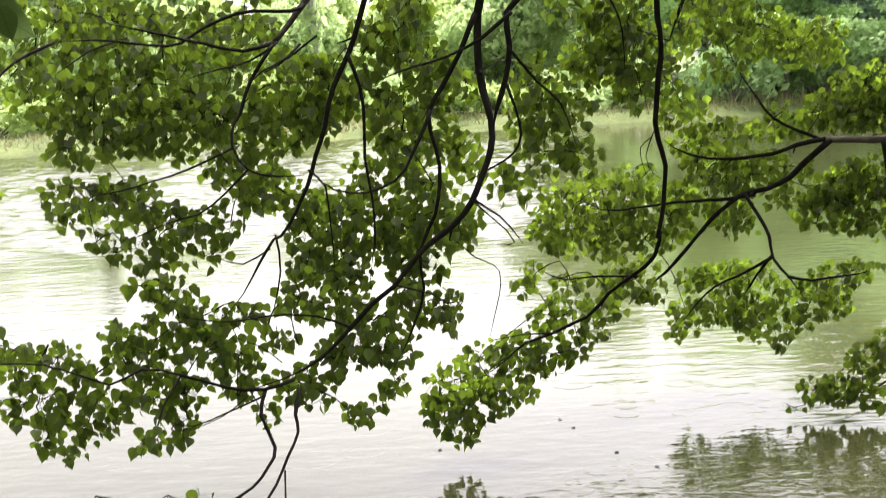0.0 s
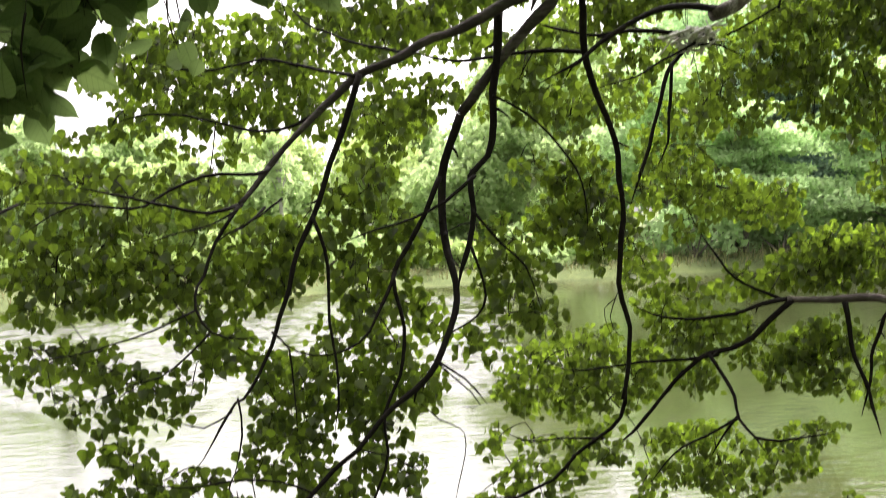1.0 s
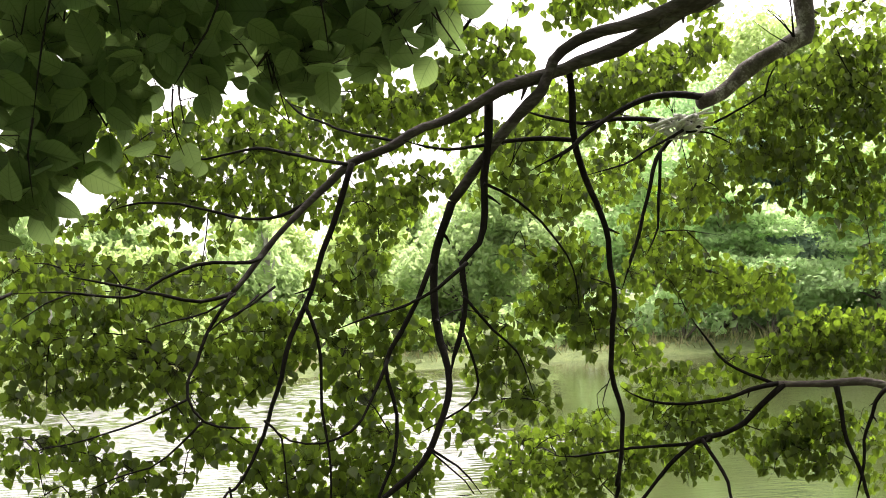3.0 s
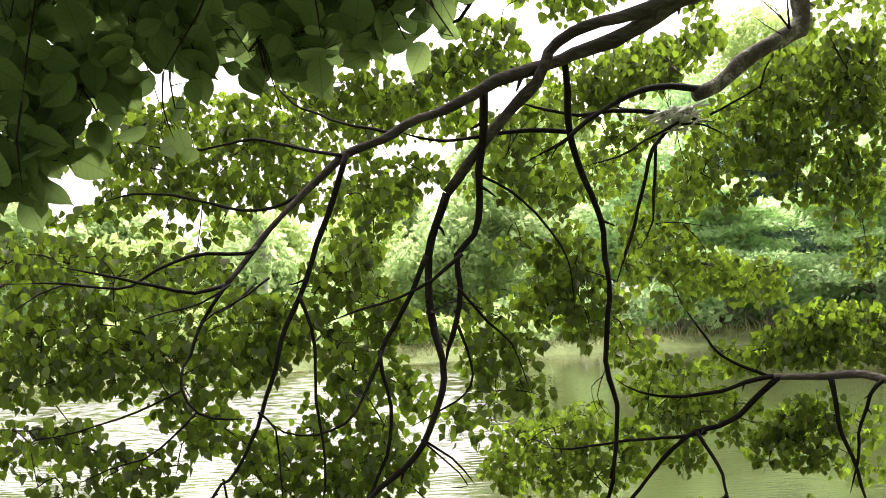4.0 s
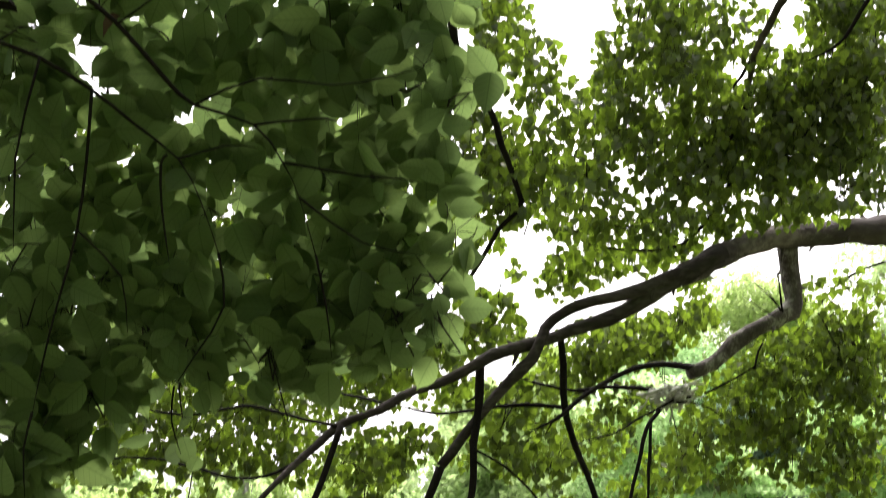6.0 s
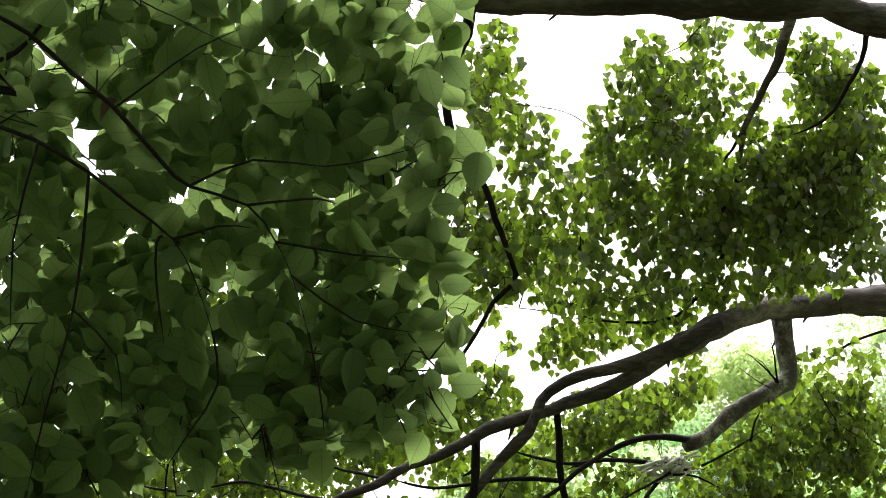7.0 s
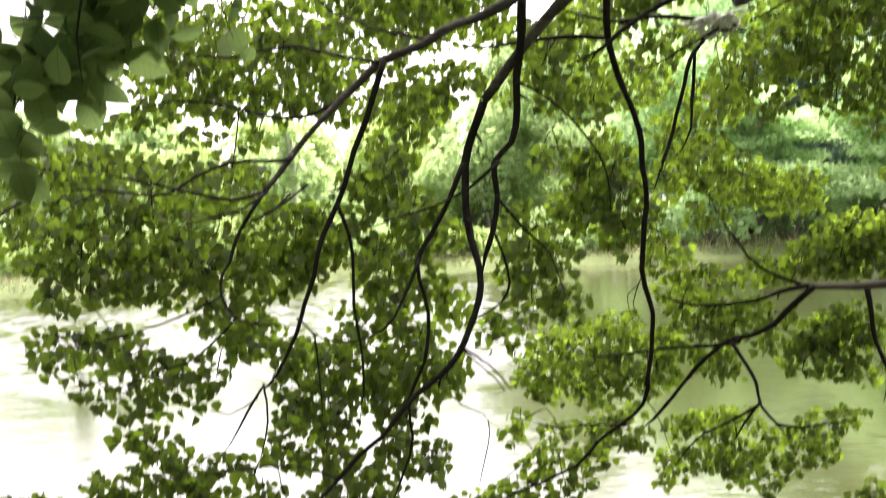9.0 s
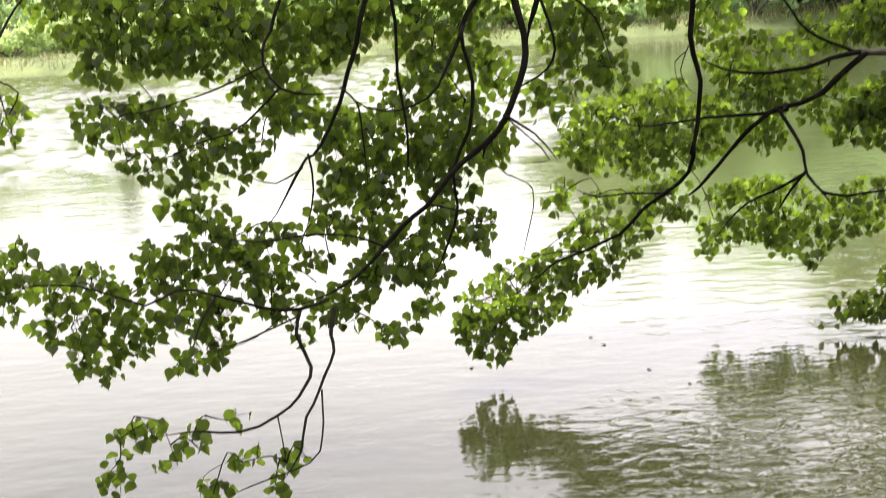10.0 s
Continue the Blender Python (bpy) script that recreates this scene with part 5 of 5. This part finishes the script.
sprays(tree_sprays, 1.15, [(2.00, 4.98, 3.48, 0.24, 0.28), (1.63, 5.16, 3.34, 0.28, 0.15), (1.34, 5.08, 3.78, 0.16, 0.16), (1.22, 5.19, 3.57, 0.36, 0.26), (1.78, 5.07, 3.45, 0.38, 0.24), (0.74, 5.37, 3.30, 0.26, 0.15), (1.95, 4.90, 3.75, 0.19, 0.28), (1.17, 5.05, 3.94, 0.15, 0.18), (1.01, 5.39, 3.05, 0.31, 0.09), (0.56, 5.17, 3.93, 0.13, 0.19), (1.44, 5.22, 3.32, 0.28, 0.15)])
sprays(tree_sprays, 0.9, [(-1.00, 6.69, 2.48, 0.63, 0.29), (-0.32, 6.75, 2.54, 0.31, 0.29), (0.15, 6.74, 2.64, 0.4, 0.17), (0.55, 6.69, 2.85, 0.29, 0.11), (1.23, 6.60, 2.77, 0.31, 0.16), (-0.10, 6.79, 2.19, 0.31, 0.14), (0.97, 6.67, 2.65, 0.26, 0.17)])
sprays(tree_sprays, 0.75, [(-0.20, 5.25, 1.41, 0.13, 0.11), (-0.30, 5.23, 1.20, 0.13, 0.12), (-0.12, 5.23, 1.13, 0.13, 0.13), (-0.47, 5.21, 1.09, 0.13, 0.12), (0.01, 5.23, 1.04, 0.13, 0.12), (-0.69, 5.19, 1.18, 0.13, 0.1), (-0.22, 5.21, 0.97, 0.15, 0.11), (0.11, 5.24, 1.26, 0.09, 0.1)])
sprays(tree_sprays, 1.0, [(1.20, 7.31, 2.32, 0.25, 0.16)])
sprays(tree_sprays, 0.9, [(1.38, 4.93, 3.89, 0.14, 0.16), (1.54, 4.93, 3.79, 0.14, 0.14), (1.65, 4.95, 3.64, 0.13, 0.13), (1.40, 4.86, 4.04, 0.09, 0.09), (1.75, 4.94, 3.58, 0.14, 0.14), (1.36, 5.22, 3.07, 0.14, 0.09), (1.50, 5.18, 3.08, 0.16, 0.09), (1.69, 5.12, 3.07, 0.14, 0.07), (1.26, 5.26, 2.98, 0.12, 0.06), (1.84, 5.07, 3.07, 0.16, 0.07)])
sprays(tree_sprays, 0.9, [(0.40, 4.80, 3.44, 0.09, 0.13), (0.46, 4.88, 3.19, 0.11, 0.13), (0.40, 4.93, 3.03, 0.09, 0.11), (0.50, 4.83, 3.31, 0.09, 0.11), (0.44, 4.64, 3.84, 0.09, 0.13)])
sprays(tree_sprays, 0.6, [(-1.56, 5.12, 1.85, 0.27, 0.13), (-1.23, 5.21, 1.88, 0.27, 0.11), (-0.85, 5.28, 1.82, 0.22, 0.13), (-1.42, 5.15, 1.93, 0.34, 0.09), (-1.63, 5.10, 1.70, 0.13, 0.11)])
sprays(tree_sprays, 0.7, [(-1.37, 5.93, 3.54, 0.43, 0.32), (-0.67, 6.05, 3.56, 0.43, 0.32), (-0.02, 6.09, 3.56, 0.35, 0.32), (-1.07, 6.12, 3.08, 0.54, 0.24), (-0.25, 6.20, 3.08, 0.43, 0.24)])
sprays(tree_sprays, 0.85, [(0.53, 5.50, 2.37, 0.16, 0.12), (0.71, 5.50, 2.23, 0.12, 0.12), (0.38, 5.54, 2.18, 0.08, 0.09), (0.67, 5.48, 2.41, 0.12, 0.09), (0.32, 5.52, 2.39, 0.09, 0.09), (0.59, 5.53, 2.11, 0.09, 0.09)])
sprays(tree_sprays, 0.9, [(0.29, 4.77, 3.24, 0.09, 0.13), (0.30, 4.83, 3.03, 0.09, 0.1), (0.39, 4.80, 3.13, 0.09, 0.1), (0.30, 5.69, 3.00, 0.1, 0.1), (0.52, 4.76, 3.23, 0.1, 0.1), (0.55, 4.81, 3.06, 0.09, 0.09), (0.45, 5.72, 2.85, 0.1, 0.06)])
sprays(tree_sprays, 0.55, [(2.25, 6.06, 2.88, 0.25, 0.17), (2.35, 6.07, 2.58, 0.17, 0.28), (2.03, 6.18, 2.58, 0.28, 0.17), (1.78, 6.26, 2.54, 0.17, 0.11), (1.85, 6.26, 2.37, 0.28, 0.11), (1.48, 6.31, 2.81, 0.17, 0.09), (1.26, 6.36, 2.76, 0.17, 0.08), (1.61, 6.26, 2.88, 0.11, 0.08)])
sprays(tree_sprays, 0.68, [(0.55, 5.35, 1.86, 0.12, 0.07), (0.71, 5.35, 1.81, 0.14, 0.11), (0.61, 5.35, 1.65, 0.14, 0.09), (0.82, 5.35, 1.69, 0.12, 0.12), (0.77, 5.35, 1.55, 0.09, 0.07)])
sprays(tree_sprays, 0.85, [(1.28, 6.30, 1.84, 0.17, 0.11), (1.52, 6.30, 1.75, 0.17, 0.13), (1.74, 6.30, 1.65, 0.17, 0.11), (1.37, 6.30, 1.59, 0.14, 0.08), (1.88, 6.30, 1.73, 0.11, 0.07), (2.06, 6.30, 1.47, 0.2, 0.1), (2.28, 6.30, 1.40, 0.17, 0.15), (1.91, 6.30, 1.34, 0.17, 0.09), (2.13, 6.30, 1.27, 0.17, 0.07), (1.14, 6.30, 1.36, 0.14, 0.08), (1.35, 6.30, 1.26, 0.17, 0.08), (1.61, 6.30, 1.33, 0.11, 0.07)])
sprays(tree_sprays, 0.55, [(0.59, 6.24, 1.01, 0.14, 0.1), (0.81, 6.24, 1.02, 0.16, 0.1), (0.77, 6.24, 0.87, 0.19, 0.1), (1.04, 6.24, 0.88, 0.16, 0.11), (1.27, 6.24, 1.02, 0.16, 0.1), (1.37, 6.24, 0.83, 0.14, 0.08), (1.49, 6.24, 1.07, 0.14, 0.08), (1.77, 6.24, 0.86, 0.14, 0.12), (2.00, 6.24, 0.93, 0.17, 0.13), (2.23, 6.24, 0.94, 0.14, 0.14), (1.87, 6.24, 1.01, 0.14, 0.07), (2.24, 6.24, 0.75, 0.14, 0.09)])
sprays(tree_sprays, 0.75, [(1.53, 6.20, 2.26, 0.17, 0.11), (1.38, 6.20, 2.10, 0.14, 0.08), (1.76, 6.20, 2.33, 0.14, 0.11), (2.06, 6.20, 2.32, 0.17, 0.14), (2.30, 6.20, 2.17, 0.14, 0.17), (1.99, 6.20, 2.10, 0.14, 0.08), (2.30, 6.20, 2.55, 0.17, 0.17), (2.20, 6.20, 2.75, 0.14, 0.14), (1.66, 6.20, 2.06, 0.11, 0.07)])
sprays(tree_sprays, 0.55, [(-1.36, 4.98, 1.58, 0.13, 0.08), (-1.15, 4.98, 1.53, 0.13, 0.08), (-0.94, 4.98, 1.56, 0.13, 0.08), (-0.75, 4.98, 1.49, 0.11, 0.07), (-1.24, 4.98, 1.42, 0.11, 0.05), (-1.01, 4.98, 1.40, 0.13, 0.05), (-0.80, 4.98, 1.35, 0.11, 0.05), (-0.22, 4.98, 1.48, 0.09, 0.08), (-0.14, 4.98, 1.32, 0.09, 0.09), (-1.44, 4.98, 1.14, 0.11, 0.07), (-1.27, 4.98, 1.14, 0.12, 0.07), (-0.32, 4.98, 1.18, 0.11, 0.05)])
sprays(near_sprays, 1.0, [(-0.41, 1.31, 2.43, 0.06, 0.05), (-0.32, 1.32, 2.45, 0.05, 0.06), (-0.24, 1.34, 2.45, 0.07, 0.05), (-0.14, 1.35, 2.45, 0.06, 0.05), (-0.05, 1.36, 2.44, 0.06, 0.06), (0.05, 1.36, 2.45, 0.07, 0.04), (-0.38, 1.35, 2.38, 0.07, 0.05), (-0.29, 1.37, 2.37, 0.07, 0.06), (-0.21, 1.38, 2.37, 0.06, 0.06), (-0.10, 1.39, 2.39, 0.05, 0.05), (-0.00, 1.39, 2.38, 0.06, 0.05), (0.05, 1.39, 2.38, 0.05, 0.04), (-0.41, 1.38, 2.28, 0.06, 0.06), (-0.32, 1.40, 2.29, 0.06, 0.05), (-0.23, 1.41, 2.30, 0.07, 0.05), (-0.15, 1.42, 2.31, 0.07, 0.05), (-0.06, 1.42, 2.32, 0.07, 0.06)])
sprays(near_sprays, 1.0, [(0.02, 1.43, 2.30, 0.06, 0.05), (0.07, 1.43, 2.29, 0.05, 0.03), (-0.38, 1.41, 2.23, 0.07, 0.05), (-0.29, 1.43, 2.22, 0.06, 0.06), (-0.21, 1.44, 2.24, 0.06, 0.04), (-0.12, 1.45, 2.24, 0.06, 0.05), (-0.03, 1.46, 2.22, 0.06, 0.06), (0.04, 1.46, 2.22, 0.06, 0.04), (-0.42, 1.42, 2.15, 0.06, 0.05), (-0.33, 1.45, 2.15, 0.06, 0.06), (-0.25, 1.46, 2.16, 0.07, 0.05), (-0.16, 1.47, 2.17, 0.06, 0.05), (-0.08, 1.48, 2.15, 0.06, 0.05), (0.03, 1.48, 2.15, 0.06, 0.05), (-0.38, 1.45, 2.07, 0.05, 0.05), (-0.30, 1.47, 2.07, 0.06, 0.05), (-0.21, 1.48, 2.09, 0.06, 0.05)])
sprays(near_sprays, 1.0, [(-0.12, 1.49, 2.08, 0.06, 0.05), (-0.02, 1.50, 2.09, 0.06, 0.06), (0.04, 1.50, 2.07, 0.05, 0.03), (-0.43, 1.45, 2.02, 0.06, 0.05), (-0.34, 1.47, 2.02, 0.07, 0.05), (-0.24, 1.49, 2.03, 0.06, 0.06), (-0.15, 1.51, 2.02, 0.06, 0.05), (-0.06, 1.51, 2.02, 0.07, 0.06), (0.01, 1.51, 2.02, 0.07, 0.06), (-0.38, 1.48, 1.96, 0.05, 0.05), (-0.29, 1.50, 1.97, 0.06, 0.05), (-0.22, 1.51, 1.96, 0.05, 0.03), (-0.15, 1.52, 1.96, 0.05, 0.04), (-0.07, 1.52, 1.95, 0.07, 0.05), (-0.35, 1.49, 1.91, 0.06, 0.05)])
sprays(near_sprays, 0.5, [(-0.40, 1.41, 2.42, 0.05, 0.05), (-0.30, 1.42, 2.45, 0.07, 0.04), (-0.18, 1.44, 2.45, 0.06, 0.05), (-0.08, 1.45, 2.44, 0.05, 0.04), (0.01, 1.44, 2.46, 0.05, 0.06), (0.07, 1.45, 2.45, 0.04, 0.04), (-0.45, 1.43, 2.35, 0.05, 0.05), (-0.35, 1.45, 2.36, 0.06, 0.05), (-0.24, 1.47, 2.37, 0.05, 0.04), (-0.14, 1.48, 2.38, 0.05, 0.06), (-0.06, 1.49, 2.37, 0.07, 0.05), (0.03, 1.49, 2.37, 0.05, 0.06), (-0.41, 1.47, 2.28, 0.06, 0.06), (-0.29, 1.49, 2.29, 0.05, 0.04), (-0.21, 1.50, 2.30, 0.04, 0.06), (-0.11, 1.51, 2.29, 0.05, 0.04)])
sprays(near_sprays, 0.5, [(-0.03, 1.51, 2.30, 0.05, 0.05), (0.03, 1.52, 2.29, 0.05, 0.04), (-0.44, 1.48, 2.22, 0.06, 0.06), (-0.37, 1.51, 2.20, 0.05, 0.04), (-0.26, 1.52, 2.22, 0.05, 0.05), (-0.18, 1.53, 2.22, 0.06, 0.05), (-0.07, 1.54, 2.23, 0.05, 0.04), (0.01, 1.54, 2.22, 0.05, 0.06), (-0.41, 1.52, 2.12, 0.07, 0.04), (-0.33, 1.53, 2.15, 0.05, 0.05), (-0.21, 1.55, 2.14, 0.07, 0.04), (-0.11, 1.56, 2.15, 0.07, 0.04), (-0.01, 1.57, 2.13, 0.07, 0.05), (0.04, 1.57, 2.12, 0.06, 0.04), (-0.44, 1.53, 2.06, 0.06, 0.04), (-0.37, 1.54, 2.06, 0.06, 0.04)])
sprays(near_sprays, 0.5, [(-0.27, 1.56, 2.06, 0.06, 0.05), (-0.18, 1.57, 2.07, 0.05, 0.04), (-0.08, 1.58, 2.08, 0.06, 0.05), (0.02, 1.58, 2.08, 0.05, 0.05), (-0.41, 1.55, 1.98, 0.06, 0.05), (-0.31, 1.57, 2.01, 0.05, 0.05), (-0.21, 1.59, 1.99, 0.04, 0.05), (-0.11, 1.60, 1.99, 0.07, 0.06), (-0.04, 1.60, 2.00, 0.06, 0.06)])
sprays(near_sprays, 0.9, [(0.08, 1.49, 2.19, 0.03, 0.04), (0.07, 1.51, 2.13, 0.03, 0.03), (0.06, 1.43, 2.35, 0.03, 0.03), (0.10, 1.46, 2.27, 0.04, 0.02), (0.08, 1.52, 2.08, 0.03, 0.03)])
sprays(near_sprays, 0.5, [(-0.39, 1.49, 1.86, 0.07, 0.08), (-0.41, 1.49, 1.80, 0.03, 0.03), (-0.33, 1.49, 1.93, 0.08, 0.07), (-0.24, 1.52, 1.86, 0.04, 0.03), (-0.25, 1.50, 1.97, 0.10, 0.05), (-0.07, 1.51, 1.98, 0.12, 0.03), (-0.13, 1.52, 1.95, 0.04, 0.03), (0.03, 1.52, 1.97, 0.06, 0.03), (0.07, 1.51, 1.98, 0.04, 0.03), (-0.47, 1.46, 1.85, 0.06, 0.09)])
sprays(near_sprays, 1.0, [(-0.46, 1.44, 1.77, 0.03, 0.08), (-0.42, 1.45, 1.81, 0.03, 0.03)])
sprays(near_sprays, 0.38, [(-0.44, 1.40, 2.43, 0.05, 0.05), (-0.42, 1.42, 2.36, 0.05, 0.05), (-0.44, 1.43, 2.27, 0.05, 0.05), (-0.42, 1.45, 2.20, 0.05, 0.05), (-0.43, 1.46, 2.12, 0.05, 0.05), (-0.42, 1.50, 2.06, 0.05, 0.04), (-0.44, 1.50, 1.99, 0.05, 0.05), (-0.42, 1.50, 1.93, 0.05, 0.05), (-0.37, 1.50, 1.88, 0.05, 0.04), (-0.30, 1.50, 1.91, 0.05, 0.03), (-0.44, 1.50, 1.86, 0.06, 0.06), (-0.41, 1.50, 1.95, 0.05, 0.04), (-0.39, 1.50, 1.88, 0.05, 0.04), (-0.42, 1.50, 1.83, 0.04, 0.04)])
sprays(near_sprays, 0.38, [(-0.35, 1.50, 1.91, 0.05, 0.04), (-0.28, 1.50, 1.95, 0.05, 0.03), (-0.37, 1.50, 1.85, 0.04, 0.03), (0.10, 1.38, 2.42, 0.025, 0.03), (0.09, 1.40, 2.36, 0.02, 0.03), (0.07, 1.44, 2.22, 0.03, 0.03), (0.08, 1.46, 2.13, 0.025, 0.03), (0.08, 1.48, 2.07, 0.025, 0.02), (0.06, 1.50, 2.02, 0.03, 0.02), (0.07, 1.50, 1.99, 0.02, 0.02), (0.00, 1.50, 1.97, 0.04, 0.02), (-0.07, 1.50, 1.95, 0.05, 0.025), (-0.14, 1.50, 1.93, 0.04, 0.02), (-0.22, 1.50, 1.92, 0.045, 0.025)])
sprays(near_sprays, 0.8, [(-0.42, 1.48, 1.85, 0.04, 0.03), (-0.39, 1.48, 1.83, 0.03, 0.025), (-0.42, 1.50, 1.81, 0.03, 0.025), (-0.37, 1.50, 1.84, 0.03, 0.02), (-0.45, 1.50, 1.80, 0.04, 0.04), (-0.40, 1.46, 1.94, 0.04, 0.04), (-0.40, 1.44, 1.99, 0.04, 0.04), (0.12, 1.34, 2.23, 0.008, 0.008)])
DRIFT = [(0.48, 5.87), (0.53, 5.73), (0.67, 5.31), (-0.08, 5.49), (0.79, 5.1)]
KNOT = (1.238, 5.364, 2.359)

def overhanging_tree():
    top = holder("overhanging_tree", (4.75, 5.25, 0.2), "wet dark-barked tree with hanging heart-shaped leaves over the pond", "tree")
    verts, faces = [], []
    line = smooth_line([(4.75, 5.25, -0.2), (4.6, 5.3, 0.9), (4.25, 5.5, 2.0), (3.95, 5.5, 2.9), (3.7, 5.4, 3.9), (3.6, 5.2, 5.2), (3.7, 5.0, 6.6)], 0.12)
    tube(verts, faces, line, np.linspace(0.21, 0.05, len(line)) + 0.1 * np.exp(-np.arange(len(line)) * 0.25), 16, 0.3)
    part("trunk", verts, faces, LIMB_BARK, top, "grey-brown trunk with wet bark")
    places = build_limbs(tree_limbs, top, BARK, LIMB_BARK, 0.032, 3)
    rng = np.random.default_rng(11)
    # a pale lichen-covered knot of dead twigs on the broken side limb
    verts, faces = [], []
    knot = np.array(KNOT)
    for _ in range(60):
        p = knot + rng.normal(0, 1, 3) * (0.045, 0.035, 0.026)
        w = rng.normal(0, 1, 3) * (0.045, 0.035, 0.02)
        line = smooth_line([p - w, p + rng.normal(0, 0.012, 3), p + w], 0.02)
        tube(verts, faces, line, rng.uniform(0.003, 0.013) * np.linspace(1, 0.5, len(line)), 5, 0.2)
    part("lichen_knot", verts, faces, KNOT_LICHEN, top, "pale grey lichen-covered knot of twigs")
    leaves, verts, faces = fill_sprays(tree_sprays, places, rng, 0.0375, COVER, 0.00078, 1.0, np.array((0.0, -1.0, 0.1)), 0.04, 0.02)
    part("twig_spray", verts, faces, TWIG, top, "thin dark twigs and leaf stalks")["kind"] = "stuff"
    leaves.sort(key=lambda a: a[1][1])
    single_leaves(leaves[:300], HEART, LEAF, top)
    joined_leaves("leaves", leaves[300:], HEART, LEAF, top, "green heart-shaped leaves")
    return top


COVER = 1.6
overhanging_tree()


def near_tree():
    top = holder("near_tree", (-2.0, -0.6, 0.3), "tree beside the path with broad oval green leaves", "tree")
    verts, faces = [], []
    line = smooth_line([(-2.1, -0.7, -0.1), (-2.05, -0.6, 1.2), (-1.9, -0.4, 2.4), (-1.8, -0.3, 3.4), (-1.7, -0.2, 5.0)], 0.12)
    tube(verts, faces, line, np.linspace(0.12, 0.04, len(line)), 14, 0.25)
    part("trunk", verts, faces, LIMB_BARK, top)
    places = build_limbs(near_limbs, top, BARK, BARK, 0.05, 4)
    rng = np.random.default_rng(12)
    leaves, verts, faces = fill_sprays(near_sprays, places, rng, 0.042, 3.3, 0.0014, 0.45, np.array((0.1, -0.9, -0.6)), 0.026, deep=0.8, fine=0.45, flat=0.85)
    part("twig_spray", verts, faces, TWIG, top, "thin dark twigs")["kind"] = "stuff"
    leaves.sort(key=lambda a: a[1][1])
    single_leaves(leaves[:300], OVAL, NEAR_LEAF, top)
    joined_leaves("leaves", leaves[300:], OVAL, NEAR_LEAF, top, "broad oval green leaves")
    # one withered leaf hangs from the thick twig, rolled up
    v, f = leaf_shape([(0.0, 0.0), (0.16, 0.15), (0.22, 0.4), (0.17, 0.65), (0.0, 1.0)], 1.6, 0.4)
    turn = leaf_turn(rng, np.array((-0.75, 0.1, -0.6)), np.array((0.2, -0.9, 0.3)))
    part("dead_leaf", (v * 0.03) @ turn.T + (-0.275, 1.300, 2.295), f, DEAD_LEAF, top, "withered brown rolled leaf")


near_tree()


# ---- fallen leaves that drift on the water ----
def fallen_leaves():
    rng = np.random.default_rng(21)
    for x, y in DRIFT:
        v, f = HEART[int(rng.integers(4))]
        a = rng.uniform(0, 6.28)
        flat = np.stack([v[:, 0] * math.cos(a) - v[:, 2] * math.sin(a), v[:, 0] * math.sin(a) + v[:, 2] * math.cos(a), 0.25 * v[:, 1]], 1) * 0.022
        top = part("fallen_leaf", flat + (x, y, 0.003 - flat[:, 2].min()), f, BARK)
        tagged(top, "dark wet leaf drifting on the pond", "leaf", "fallen leaves on the water")


fallen_leaves()
